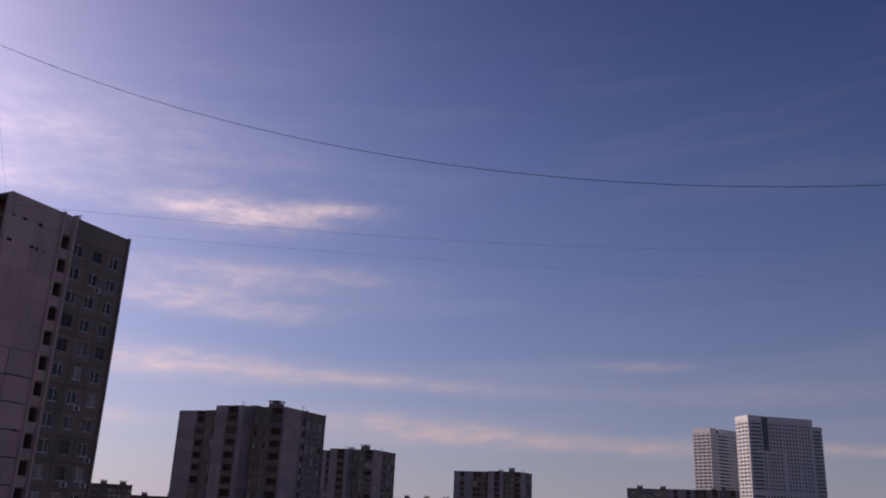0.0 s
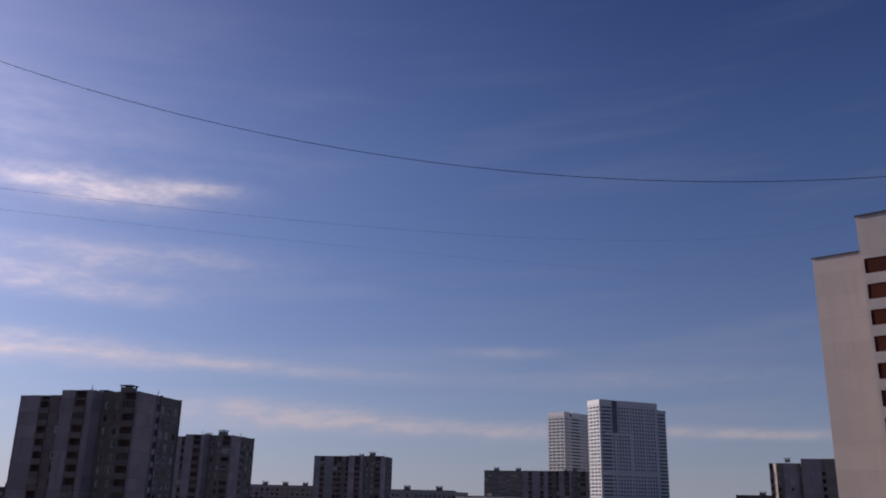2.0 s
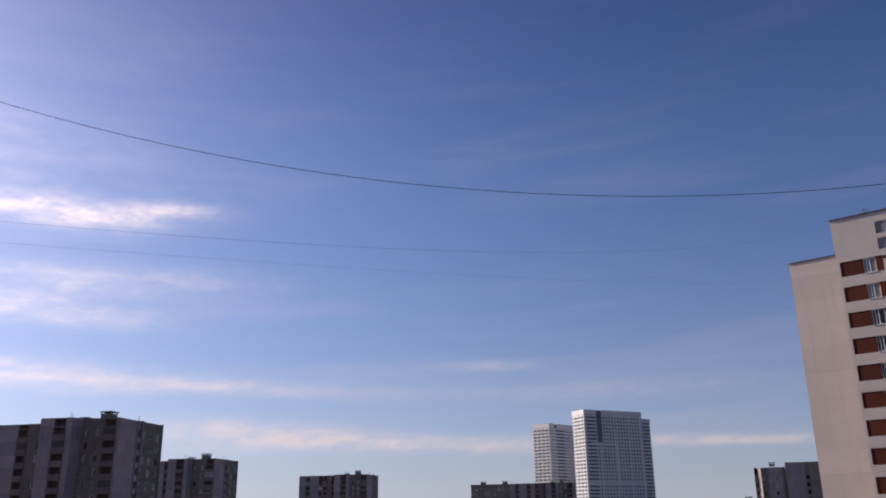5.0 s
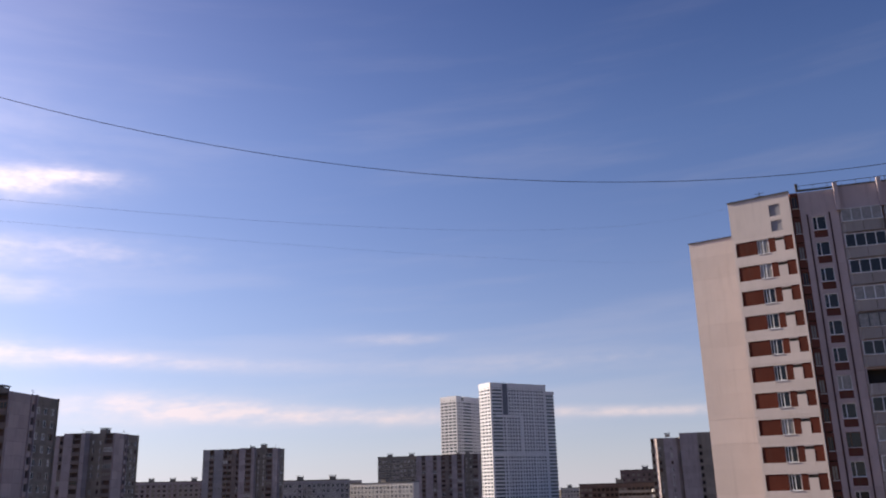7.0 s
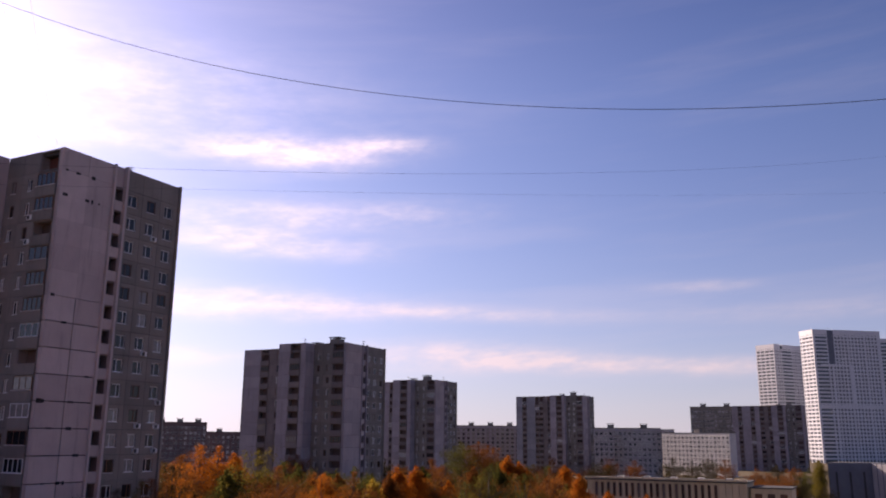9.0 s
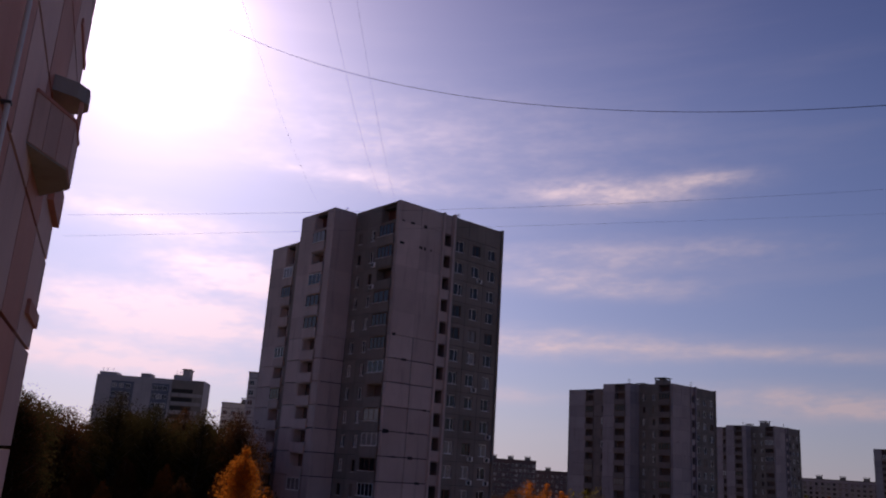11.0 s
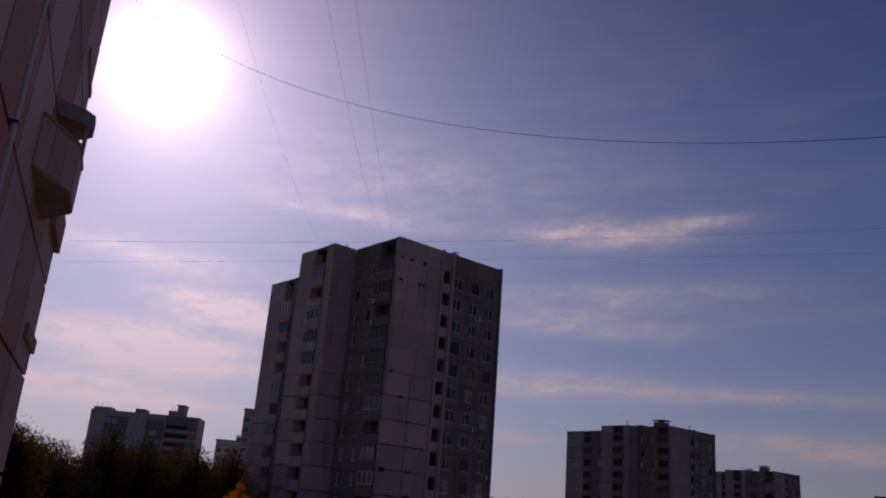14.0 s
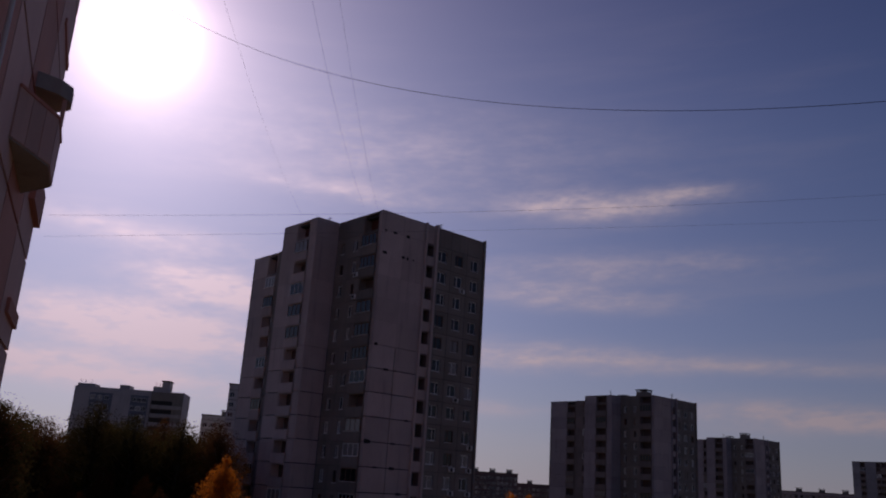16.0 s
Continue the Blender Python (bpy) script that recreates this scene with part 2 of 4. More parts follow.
M = {
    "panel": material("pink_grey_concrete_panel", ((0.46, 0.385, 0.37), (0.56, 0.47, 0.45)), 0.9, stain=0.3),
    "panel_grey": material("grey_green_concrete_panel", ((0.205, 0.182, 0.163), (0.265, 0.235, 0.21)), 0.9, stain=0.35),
    "panel_far": material("mauve_grey_concrete_panel", ((0.305, 0.268, 0.287), (0.375, 0.33, 0.352)), 0.9, stain=0.35),
    "panel_end": material("pale_pink_end_wall", ((0.40, 0.335, 0.332), (0.48, 0.40, 0.395)), 0.9, stain=0.3),
    "panel_blue": material("blue_grey_concrete_panel", ((0.24, 0.24, 0.265), (0.30, 0.295, 0.32)), 0.9, stain=0.3),
    # joint mastic, and near-black loggia backs whose colour stands in for shade
    "core": material("joint_mastic_and_loggia_shade", ((0.03, 0.028, 0.026), (0.05, 0.045, 0.04)), 0.95, stain=0.0),
    # brown back wall, darkened with the shade inside the loggias
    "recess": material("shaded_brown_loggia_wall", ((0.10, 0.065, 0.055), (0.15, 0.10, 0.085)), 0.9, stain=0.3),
    # darkened to carry the shade of loggia reveals; the streaks are weathering
    "panel_dark": material("weathered_panel_with_loggia_shade", ((0.18, 0.148, 0.144), (0.24, 0.20, 0.192)), 0.9, stain=0.3),
    "niche": material("rust_red_plaster", ((0.11, 0.035, 0.026), (0.15, 0.05, 0.035)), 0.9, stain=0.3),
    "parapet": material("grey_balcony_slab", ((0.30, 0.28, 0.27), (0.38, 0.35, 0.34)), 0.85, stain=0.35),
    "roof": material("bitumen_roofing", ((0.05, 0.05, 0.05), (0.08, 0.08, 0.08)), 0.9),
    "cream": material("cream_tiled_panel", ((0.575, 0.505, 0.485), (0.63, 0.555, 0.53)), 0.75, bump=0.15, stain=0.10, vary=0.04),
    "mauve": material("mauve_painted_panel", ((0.45, 0.375, 0.385), (0.53, 0.44, 0.445)), 0.85, stain=0.2, vary=0.06),
    "red": material("brick_red_infill", ((0.088, 0.020, 0.013), (0.125, 0.030, 0.018)), 0.85, stain=0.15, spec=0.2),
    "white": material("white_window_frame", ((0.72, 0.72, 0.72), (0.80, 0.80, 0.80)), 0.45, bump=0.0, stain=0.08),
    "brown_frame": material("brown_wooden_frame", ((0.12, 0.06, 0.035), (0.18, 0.09, 0.05)), 0.6, bump=0.1),
    "strip": material("dark_brown_facing_strip", ((0.05, 0.022, 0.02), (0.07, 0.032, 0.027)), 0.7, bump=0.1, stain=0.1),
    "dark": material("dark_metal", ((0.03, 0.03, 0.032), (0.05, 0.05, 0.05)), 0.5, bump=0.0),
    "tower_white": material("white_cladding", ((0.60, 0.595, 0.625), (0.70, 0.69, 0.715)), 0.6, bump=0.0, stain=0.05, vary=0.05),
    "tower_glass": material("blue_grey_glazing", ((0.035, 0.045, 0.065), (0.07, 0.085, 0.11)), 0.2, bump=0.0, stain=0.0, spec=0.7),
    "block_white": material("whitewashed_panel", ((0.60, 0.57, 0.54), (0.70, 0.67, 0.63)), 0.85, stain=0.2),
    "block_grey": material("weathered_panel_wall", ((0.36, 0.34, 0.355), (0.46, 0.43, 0.435)), 0.85, stain=0.25),
    "block_brown": material("brown_brick_wall", ((0.135, 0.095, 0.09), (0.19, 0.13, 0.12)), 0.9, stain=0.2),
    "school": material("yellowish_school_plaster", ((0.58, 0.47, 0.31), (0.68, 0.56, 0.38)), 0.9, stain=0.3),
    "hall": material("blue_grey_sheet_cladding", ((0.11, 0.122, 0.16), (0.15, 0.162, 0.205)), 0.6, stain=0.1),
    "own_brown": material("red_brown_facing_tile", ((0.54, 0.22, 0.17), (0.62, 0.28, 0.22)), 0.8, stain=0.2),
    "own_pale": material("pale_facade_panel", ((0.62, 0.38, 0.33), (0.70, 0.46, 0.40)), 0.8, stain=0.2),
    "bark": material("bark", ((0.07, 0.055, 0.045), (0.13, 0.11, 0.09)), 0.95, scale=3.0),
    "ground": material("autumn_grass_and_soil", ((0.075, 0.058, 0.032), (0.14, 0.095, 0.045)), 0.95, scale=0.3),
    "wire": material("black_cable_sheath", ((0.015, 0.015, 0.018), (0.02, 0.02, 0.024)), 0.6, bump=0.0, stain=0.0),
    "pane": window_glass("window_glass"),
    "leaf_orange": leaves("orange_leaves", (0.32, 0.09, 0.015), (0.50, 0.165, 0.024)),
    "leaf_yellow": leaves("yellow_leaves", (0.34, 0.23, 0.03), (0.48, 0.35, 0.055)),
    "leaf_green": leaves("fading_green_leaves", (0.046, 0.056, 0.015), (0.12, 0.11, 0.028)),
    "leaf_olive": leaves("olive_yellow_leaves", (0.10, 0.085, 0.018), (0.20, 0.155, 0.032)),
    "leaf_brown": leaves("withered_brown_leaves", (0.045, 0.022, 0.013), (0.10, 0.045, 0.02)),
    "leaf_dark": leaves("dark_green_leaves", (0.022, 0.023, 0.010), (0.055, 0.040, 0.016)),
    "leaf_rust": leaves("rust_brown_leaves", (0.13, 0.045, 0.016), (0.25, 0.095, 0.026)),
}


# ---- mesh helpers ----
class Geo:
    """Collects boxes and quads into one mesh, with a material for each."""

    def __init__(self):
        self.v, self.f, self.m = [], [], []

    def quad(self, pts, mat=0):
        n = len(self.v)
        self.v += [tuple(p) for p in pts]
        self.f.append(tuple(range(n, n + len(pts))))
        self.m.append(mat)

    def box(self, x0, x1, y0, y1, z0, z1, mat=0):
        n = len(self.v)
        self.v += [(x, y, z) for z in (z0, z1) for x, y in ((x0, y0), (x1, y0), (x1, y1), (x0, y1))]
        for a in ((3, 2, 1, 0), (4, 5, 6, 7), (0, 1, 5, 4), (1, 2, 6, 5), (2, 3, 7, 6), (3, 0, 4, 7)):
            self.f.append(tuple(n + i for i in a))
            self.m.append(mat)

    def prism(self, pts, z0, z1, mat=0, top=None):
        n, c = len(self.v), len(pts)
        self.v += [(x, y, z0) for x, y in pts] + [(x, y, z1) for x, y in pts]
        for i in range(c):
            j = (i + 1) % c
            self.f.append((n + i, n + j, n + c + j, n + c + i))
            self.m.append(mat)
        self.f.append(tuple(n + c + i for i in range(c)))
        self.m.append(mat if top is None else top)
        self.f.append(tuple(n + i for i in reversed(range(c))))
        self.m.append(mat)

    def mesh(self, name, mats):
        me = bpy.data.meshes.new(name)
        me.from_pydata(self.v, [], self.f)
        for k in mats:
            me.materials.append(M[k])
        me.polygons.foreach_set("material_index", self.m)
        me.update()
        return me


def part(name, mesh, parent, at=None, label=""):
    ob = new(name, mesh)
    ob.parent = parent
    if at is not None:
        ob.matrix_basis = at
    if label:
        tagged(ob, label)
    return ob


CACHE = {}


def cached(key, build):
    if key not in CACHE:
        CACHE[key] = build()
    return CACHE[key]


def box_mesh(key, x0, x1, y0, y1, z0, z1, mat):
    def build():
        g = Geo()
        g.box(x0, x1, y0, y1, z0, z1)
        return g.mesh(key[0], [mat])
    return cached(key, build)


GAP = 0.055


def panel_mesh(w, h, hole=None, mat="panel", depth=0.3, gap=GAP):
    """A wall panel with chamfer-free joints round it and, if wanted, a window opening x0, x1, z0, z1 through it."""
    def build():
        g = Geo()
        a, b, c, d = gap, w - gap, gap, h - gap
        if hole is None:
            g.box(a, b, 0, depth, c, d)
            return g.mesh("panel", [mat])
        x0, x1, z0, z1 = hole
        o = [(a, c), (b, c), (b, d), (a, d)]
        i = [(x0, z0), (x1, z0), (x1, z1), (x0, z1)]
        for k in range(4):
            j = (k + 1) % 4
            g.quad([(o[k][0], 0, o[k][1]), (o[j][0], 0, o[j][1]), (i[j][0], 0, i[j][1]), (i[k][0], 0, i[k][1])])
            g.quad([(i[k][0], 0, i[k][1]), (i[j][0], 0, i[j][1]), (i[j][0], depth, i[j][1]), (i[k][0], depth, i[k][1])])
            g.quad([(o[j][0], 0, o[j][1]), (o[k][0], 0, o[k][1]), (o[k][0], depth, o[k][1]), (o[j][0], depth, o[j][1])])
        return g.mesh("panel", [mat])
    return cached(("panel", round(w, 3), round(h, 3), hole, mat, depth, gap), build)


def lattice(xs, zs, solid, y0, y1, mats, name, glass=None):
    """One connected mesh: the cells of a grid that are solid, from y0 back to y1; the others may hold a pane at the back."""
    verts, index, faces, ids = [], {}, [], []

    def v(i, j, back):
        key = (i, j, back)
        if key not in index:
            index[key] = len(verts)
            verts.append((xs[i], y1 if back else y0, zs[j]))
        return index[key]

    nx, nz = len(xs) - 1, len(zs) - 1
    on = lambda i, j: 0 <= i < nx and 0 <= j < nz and solid(i, j)
    for i in range(nx):
        for j in range(nz):
            if not on(i, j):
                if glass is not None:
                    faces.append((v(i, j, 1), v(i + 1, j, 1), v(i + 1, j + 1, 1), v(i, j + 1, 1)))
                    ids.append(glass)
                continue
            faces.append((v(i, j, 0), v(i + 1, j, 0), v(i + 1, j + 1, 0), v(i, j + 1, 0)))
            faces.append((v(i, j + 1, 1), v(i + 1, j + 1, 1), v(i + 1, j, 1), v(i, j, 1)))
            ids += [0, 0]
            if not on(i, j - 1):
                faces.append((v(i, j, 1), v(i + 1, j, 1), v(i + 1, j, 0), v(i, j, 0)))
                ids.append(0)
            if not on(i, j + 1):
                faces.append((v(i, j + 1, 0), v(i + 1, j + 1, 0), v(i + 1, j + 1, 1), v(i, j + 1, 1)))
                ids.append(0)
            if not on(i - 1, j):
                faces.append((v(i, j, 1), v(i, j, 0), v(i, j + 1, 0), v(i, j + 1, 1)))
                ids.append(0)
            if not on(i + 1, j):
                faces.append((v(i + 1, j, 0), v(i + 1, j, 1), v(i + 1, j + 1, 1), v(i + 1, j + 1, 0)))
                ids.append(0)
    me = bpy.data.meshes.new(name)
    me.from_pydata(verts, [], faces)
    for k in mats:
        me.materials.append(M[k])
    me.polygons.foreach_set("material_index", ids)
    me.update()
    return me


def frame_grid(w, h, sashes, t):
    xs = [0, t]
    for x in sashes:
        xs += [x * w - t * 0.6, x * w + t * 0.6]
    xs += [w - t, w]
    return xs, [0, t, h - t, h], lambda i, j: i % 2 == 0 or j != 1


def frame_mesh(w, h, sashes, mat):
    """A window frame with its sashes; origin at the lower left, facing -y."""
    def build():
        xs, zs, solid = frame_grid(w, h, sashes, 0.07)
        return lattice(xs, zs, solid, 0, 0.08, [mat], "window")
    return cached(("frame", round(w, 3), round(h, 3), sashes, mat), build)


def pane_mesh(w, h):
    def build():
        g = Geo()
        g.box(0.06, w - 0.06, 0.035, 0.06, 0.06, h - 0.06)
        return g.mesh("pane", ["pane"])
    return cached(("pane", round(w, 3), round(h, 3)), build)


def one_window_mesh(w, h, sashes, mat):
    """Frame and pane in one mesh, for windows seen from afar."""
    def build():
        xs, zs, solid = frame_grid(w, h, sashes, 0.09)
        return lattice(xs, zs, solid, 0, 0.08, [mat, "pane"], "window", 1)
    return cached(("one", round(w, 3), round(h, 3), sashes, mat), build)


def add_window(root, at, w, h, sashes, mat, near):
    if near:
        win = part("window", frame_mesh(w, h, sashes, mat), root, at)
        part("pane", pane_mesh(w, h), win)
        part("sill", box_mesh(("sill", round(w, 3)), -0.06, w + 0.06, -0.15, 0.0, -0.05, 0.0, "white"), win)
    else:
        part("window", one_window_mesh(w, h, sashes, mat), root, at)


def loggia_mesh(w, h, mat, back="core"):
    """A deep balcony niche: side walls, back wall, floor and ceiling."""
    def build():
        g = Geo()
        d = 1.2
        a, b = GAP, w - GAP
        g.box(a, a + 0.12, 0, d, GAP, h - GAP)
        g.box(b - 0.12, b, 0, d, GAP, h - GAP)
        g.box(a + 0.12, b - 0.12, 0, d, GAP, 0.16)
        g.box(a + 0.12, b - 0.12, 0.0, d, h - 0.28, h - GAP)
        # core and recess backs have the depth's shade in their colour
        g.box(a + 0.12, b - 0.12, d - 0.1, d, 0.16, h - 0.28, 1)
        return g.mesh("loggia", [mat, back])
    return cached(("loggia", round(w, 3), round(h, 3), mat, back), build)


def parapet_mesh(w, mat):
    def build():
        g = Geo()
        g.box(-0.04, w + 0.04, -0.22, -0.1, -0.12, 1.0)
        g.box(-0.07, w + 0.07, -0.26, -0.06, 1.0, 1.06)
        return g.mesh("parapet", [mat])
    return cached(("parapet", round(w, 3), mat), build)


def cell(root, base, w, h, kind, mat, rng, near, sealed=False):
    """One bay of one storey of a panel building."""
    gap = 0.004 if sealed else GAP if near else 0.02
    if kind == "blank":
        part("panel", panel_mesh(w, h, None, mat, 0.3, gap), root, base)
    elif kind in ("win", "winsmall"):
        ww, wh = (1.35, 1.45) if kind == "win" else (0.8, 1.4)
        x = (w - ww) / 2
        part("panel", panel_mesh(w, h, (x, x + ww, 0.85, 0.85 + wh), mat, 0.3, 0.018), root, base)
        frame_mat = "white" if rng.random() < 0.78 else "brown_frame"
        add_window(root, base @ Matrix.Translation((x, 0.12, 0.85)), ww, wh, (0.38,) if rng.random() < 0.7 else (0.6,), frame_mat, near)
        if near and rng.random() < 0.13:
            part("air_conditioner", cached("ac", ac_mesh), root, base @ Matrix.Translation((x + 0.9, -0.3, 0.15)))
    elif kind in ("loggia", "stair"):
        # stair loggias: shade put into the colour of sides and back
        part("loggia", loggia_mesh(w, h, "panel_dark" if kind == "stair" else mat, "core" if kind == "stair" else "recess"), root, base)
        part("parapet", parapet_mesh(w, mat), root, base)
        if kind == "loggia" and rng.random() < (0.6 if near else 0.42):
            sash = (0.34, 0.67) if rng.random() < 0.5 else (0.25, 0.5, 0.75)
            add_window(root, base @ Matrix.Translation((0.1, -0.18, 1.08)), w - 0.2, h - 1.35, sash, "white" if rng.random() < (0.38 if near else 0.25) else "brown_frame", near)
    elif kind == "niche":
        part("loggia", loggia_mesh(w, h, mat, "niche"), root, base)


def ac_mesh():
    g = Geo()
    g.box(0, 0.8, 0, 0.28, 0, 0.55)
    g.box(0.08, 0.5, -0.01, 0, 0.05, 0.5, 1)
    return g.mesh("air_conditioner", ["white", "dark"])


def facade(root, x, y, angle, bays, z0, storeys, h, rng, near, top):
    """Storey by storey and bay by bay along a face; x, y is its left end seen from outside. top: height and kinds of the attic row."""
    m0 = Matrix.Translation((x, y, 0)) @ pose(0, 0, 0, 0, 0, angle)
    along = 0.0
    for w, kind, mat in bays:
        for s in range(storeys):
            cell(root, m0 @ Matrix.Translation((along, 0, z0 + s * h)), w, h, kind, mat, rng, near, near and kind == "blank" and s >= storeys - 5)
        if z0 > 0.1:
            part("plinth", panel_mesh(w, z0, None, mat), root, m0 @ Matrix.Translation((along, 0, 0)))
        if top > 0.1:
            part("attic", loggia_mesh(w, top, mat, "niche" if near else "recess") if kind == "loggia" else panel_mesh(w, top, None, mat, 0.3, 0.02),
                 root, m0 @ Matrix.Translation((along, 0, z0 + storeys * h)))
        along += w


def place(az, d):
    """Plan position at an azimuth (degrees, left of +y) and a distance from the balcony."""
    return -d * math.sin(radians(az)), d * math.cos(radians(az))


def thing(name, x, y, rz, label, category, group=""):
    ob = new(name)
    ob.empty_display_size = 1.0
    ob.matrix_basis = pose(x, y, 0, 0, 0, rz)
    return tagged(ob, label, category, group)


# ---- ground ----
def build_ground():
    g = Geo()
    g.quad([(-3000, -1500, 0), (3000, -1500, 0), (3000, 4500, 0), (-3000, 4500, 0)])
    tagged(new("ground", g.mesh("ground", ["ground"])), "grass and bare soil covered with fallen autumn leaves", "ground", kind="structure")


build_ground()


# ---- stepped panel towers ----
def vent_house(root, x, y, z, w, d, h):
    g = Geo()
    g.box(x, x + w, y, y + d, z, z + h)
    g.box(x - 0.25, x + w + 0.25, y - 0.25, y + d + 0.25, z + h + 0.35, z + h + 0.5, 1)
    for a in (x, x + w - 0.2):
        for b in (y, y + d - 0.2):
            g.box(a, a + 0.2, b, b + 0.2, z + h, z + h + 0.35, 1)
    part("vent_house", g.mesh("vent_house", ["panel_grey", "roof"]), root, label="rooftop ventilation housing with a flat cap")


def antenna(root, x, y, z, h):
    g = Geo()
    g.box(x - 0.03, x + 0.03, y - 0.03, y + 0.03, z, z + h)
    for i in range(3):
        g.box(x - 0.5 + 0.1 * i, x + 0.5 - 0.1 * i, y - 0.02, y + 0.02, z + h - 0.25 - 0.3 * i, z + h - 0.21 - 0.3 * i)
    part("antenna", g.mesh("antenna", ["dark"]), root)


def stepped_tower(az, d, roof, seed, near, label, left=5.8, left_mat="", drop=2.8):
    """A point block of concrete panels: stepped front, a blank end wall with a strip of stair loggias, windows behind it."""
    rng = random.Random(seed)
    end = "panel" if near else "panel_end"
    left_mat = left_mat or ("panel" if near else "panel_far")
    x, y = place(az, d)
    root = thing("apartment_tower", x, y, -23, label, "building", "panel towers")
    h, base = 2.8, 1.3
    n = round((roof - base - 2.7) / h)
    top = roof - base - n * h
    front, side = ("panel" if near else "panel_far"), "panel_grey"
    # far loggia bays and reveals: shade put into the panel colour
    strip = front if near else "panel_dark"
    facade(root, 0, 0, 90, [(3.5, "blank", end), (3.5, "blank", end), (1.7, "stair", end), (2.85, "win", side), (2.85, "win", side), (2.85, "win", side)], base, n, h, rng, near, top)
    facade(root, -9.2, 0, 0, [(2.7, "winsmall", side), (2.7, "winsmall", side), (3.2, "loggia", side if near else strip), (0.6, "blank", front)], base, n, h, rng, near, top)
    facade(root, -9.2, -3.4, 90, [(3.4, "blank", front)], base, n, h, rng, near, top)
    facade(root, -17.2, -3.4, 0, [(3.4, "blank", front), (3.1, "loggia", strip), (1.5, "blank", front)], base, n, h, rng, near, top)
    lx = -17.2 - left
    left_bays = [(left - 2.6, "blank", left_mat), (2.6, "loggia", left_mat if near else strip)]
    if left > 9:
        left_bays = [(left - 7.2, "blank", left_mat), (2.6, "loggia", left_mat if near else strip), (2.4, "blank", side if near else strip), (2.2, "loggia" if drop < 2 else "blank", side if near else strip)]
    if left > 20:
        left_bays = [(3.6, "blank", left_mat), (2.4, "loggia", strip), (5.0, "blank", left_mat), (2.4, "loggia", strip), (left - 20.6, "blank", left_mat)] + left_bays[1:]
    n_left = n - 1 if drop > 2 else n
    facade(root, lx, -1.2, 0, left_bays, base, n_left, h, rng, near, roof - drop - base - n_left * h)
    # mastic smeared over the open joints of the end wall
    if near:
        spots = random.Random(8)
        for i in range(26):
            zz = base + (spots.randint(1, n - 5) if i < 17 else n - i % 2) * h
            yy = spots.choice((0.15, 3.5, 3.5, 1.7, 5.2)) + spots.uniform(-0.4, 0.4)
            ww, hh = spots.uniform(0.12, 0.4), spots.uniform(0.08, 0.25)
            part("joint_patch", box_mesh(("patch", i), 0.0, 0.008, -ww, ww, -hh, hh, "core"), root, Matrix.Translation((0.0, yy + 0.45, zz)))
    # fins beside the stair loggias and at the far corner
    g = Geo()
    g.box(0.0, 0.35, 6.9, 7.15, 0, roof + 0.05)
    part("fin", g.mesh("fin", [front]), root)
    g = Geo()
    g.box(0.0, 0.6, 8.45, 8.75, 0, roof + 0.1)
    part("fin", g.mesh("fin", [front]), root)
    g = Geo()
    g.box(-0.3, 0.3, 17.25, 17.5, 0, roof + 0.1)
    part("fin", g.mesh("fin", ["panel_grey"]), root)
    # hidden sides, inner core and roof
    g = Geo()
    g.box(lx, -0.3, 16.95, 17.25, 0, roof)
    part("rear_wall", g.mesh("rear_wall", [side]), root)
    g = Geo()
    g.box(lx, lx + 0.3, -1.2, 16.95, 0, roof - drop)
    g.box(-17.2, -16.9, -3.1, -1.2, 0, roof)
    part("side_wall", g.mesh("side_wall", [front]), root)
    g = Geo()
    g.prism([(-1.4, 1.4), (-1.4, 16.85), (-16.8, 16.85), (-16.8, -2.0), (-10.6, -2.0), (-10.6, 1.4)], 0, roof - 0.6)
    g.box(lx + 0.4, -16.85, 0.2, 16.85, 0, roof - drop - 0.6)
    part("core", g.mesh("core", ["core"]), root)
    g = Geo()
    g.prism([(-0.3, 0.3), (-0.3, 16.95), (-16.9, 16.95), (-16.9, -3.1), (-9.5, -3.1), (-9.5, 0.3)], roof - 0.6, roof - 0.35)
    g.box(lx + 0.3, -16.91, -0.9, 16.95, roof - drop - 0.6, roof - drop - 0.35)
    part("roof", g.mesh("roof", ["roof"]), root)
    vent_house(root, -9.0, 6.0, roof - 0.4, 2.6, 2.6, 2.2)
    vent_house(root, -15.0, 7.0, roof - 0.4, 1.8, 1.8, 1.2)
    antenna(root, -3.0, 12.0, roof - 0.4, 2.2)
    antenna(root, -12.5, 0.5, roof - 0.4, 2.0)
    return root


stepped_tower(30.37, 97.3, 48.6, 3, True, "tall stepped panel apartment tower of pink-grey weathered concrete", left=11.2, drop=2.1)
stepped_tower(11.23, 199, 39.6, 5, False, "stepped panel apartment tower, grey concrete, above autumn trees", left=12.6, drop=0.8)
stepped_tower(5.05, 323, 39.7, 7, False, "distant stepped panel apartment tower of grey concrete", left=6.5, drop=0.5)
stepped_tower(-4.84, 451, 40.6, 11, False, "far stepped panel apartment tower with dark loggias", left=20.2, left_mat="panel_blue", drop=0.2)
stepped_tower(-18.39, 558, 39.4, 13, False, "far stepped panel apartment tower before white high-rises", left=23.5, drop=0.2)


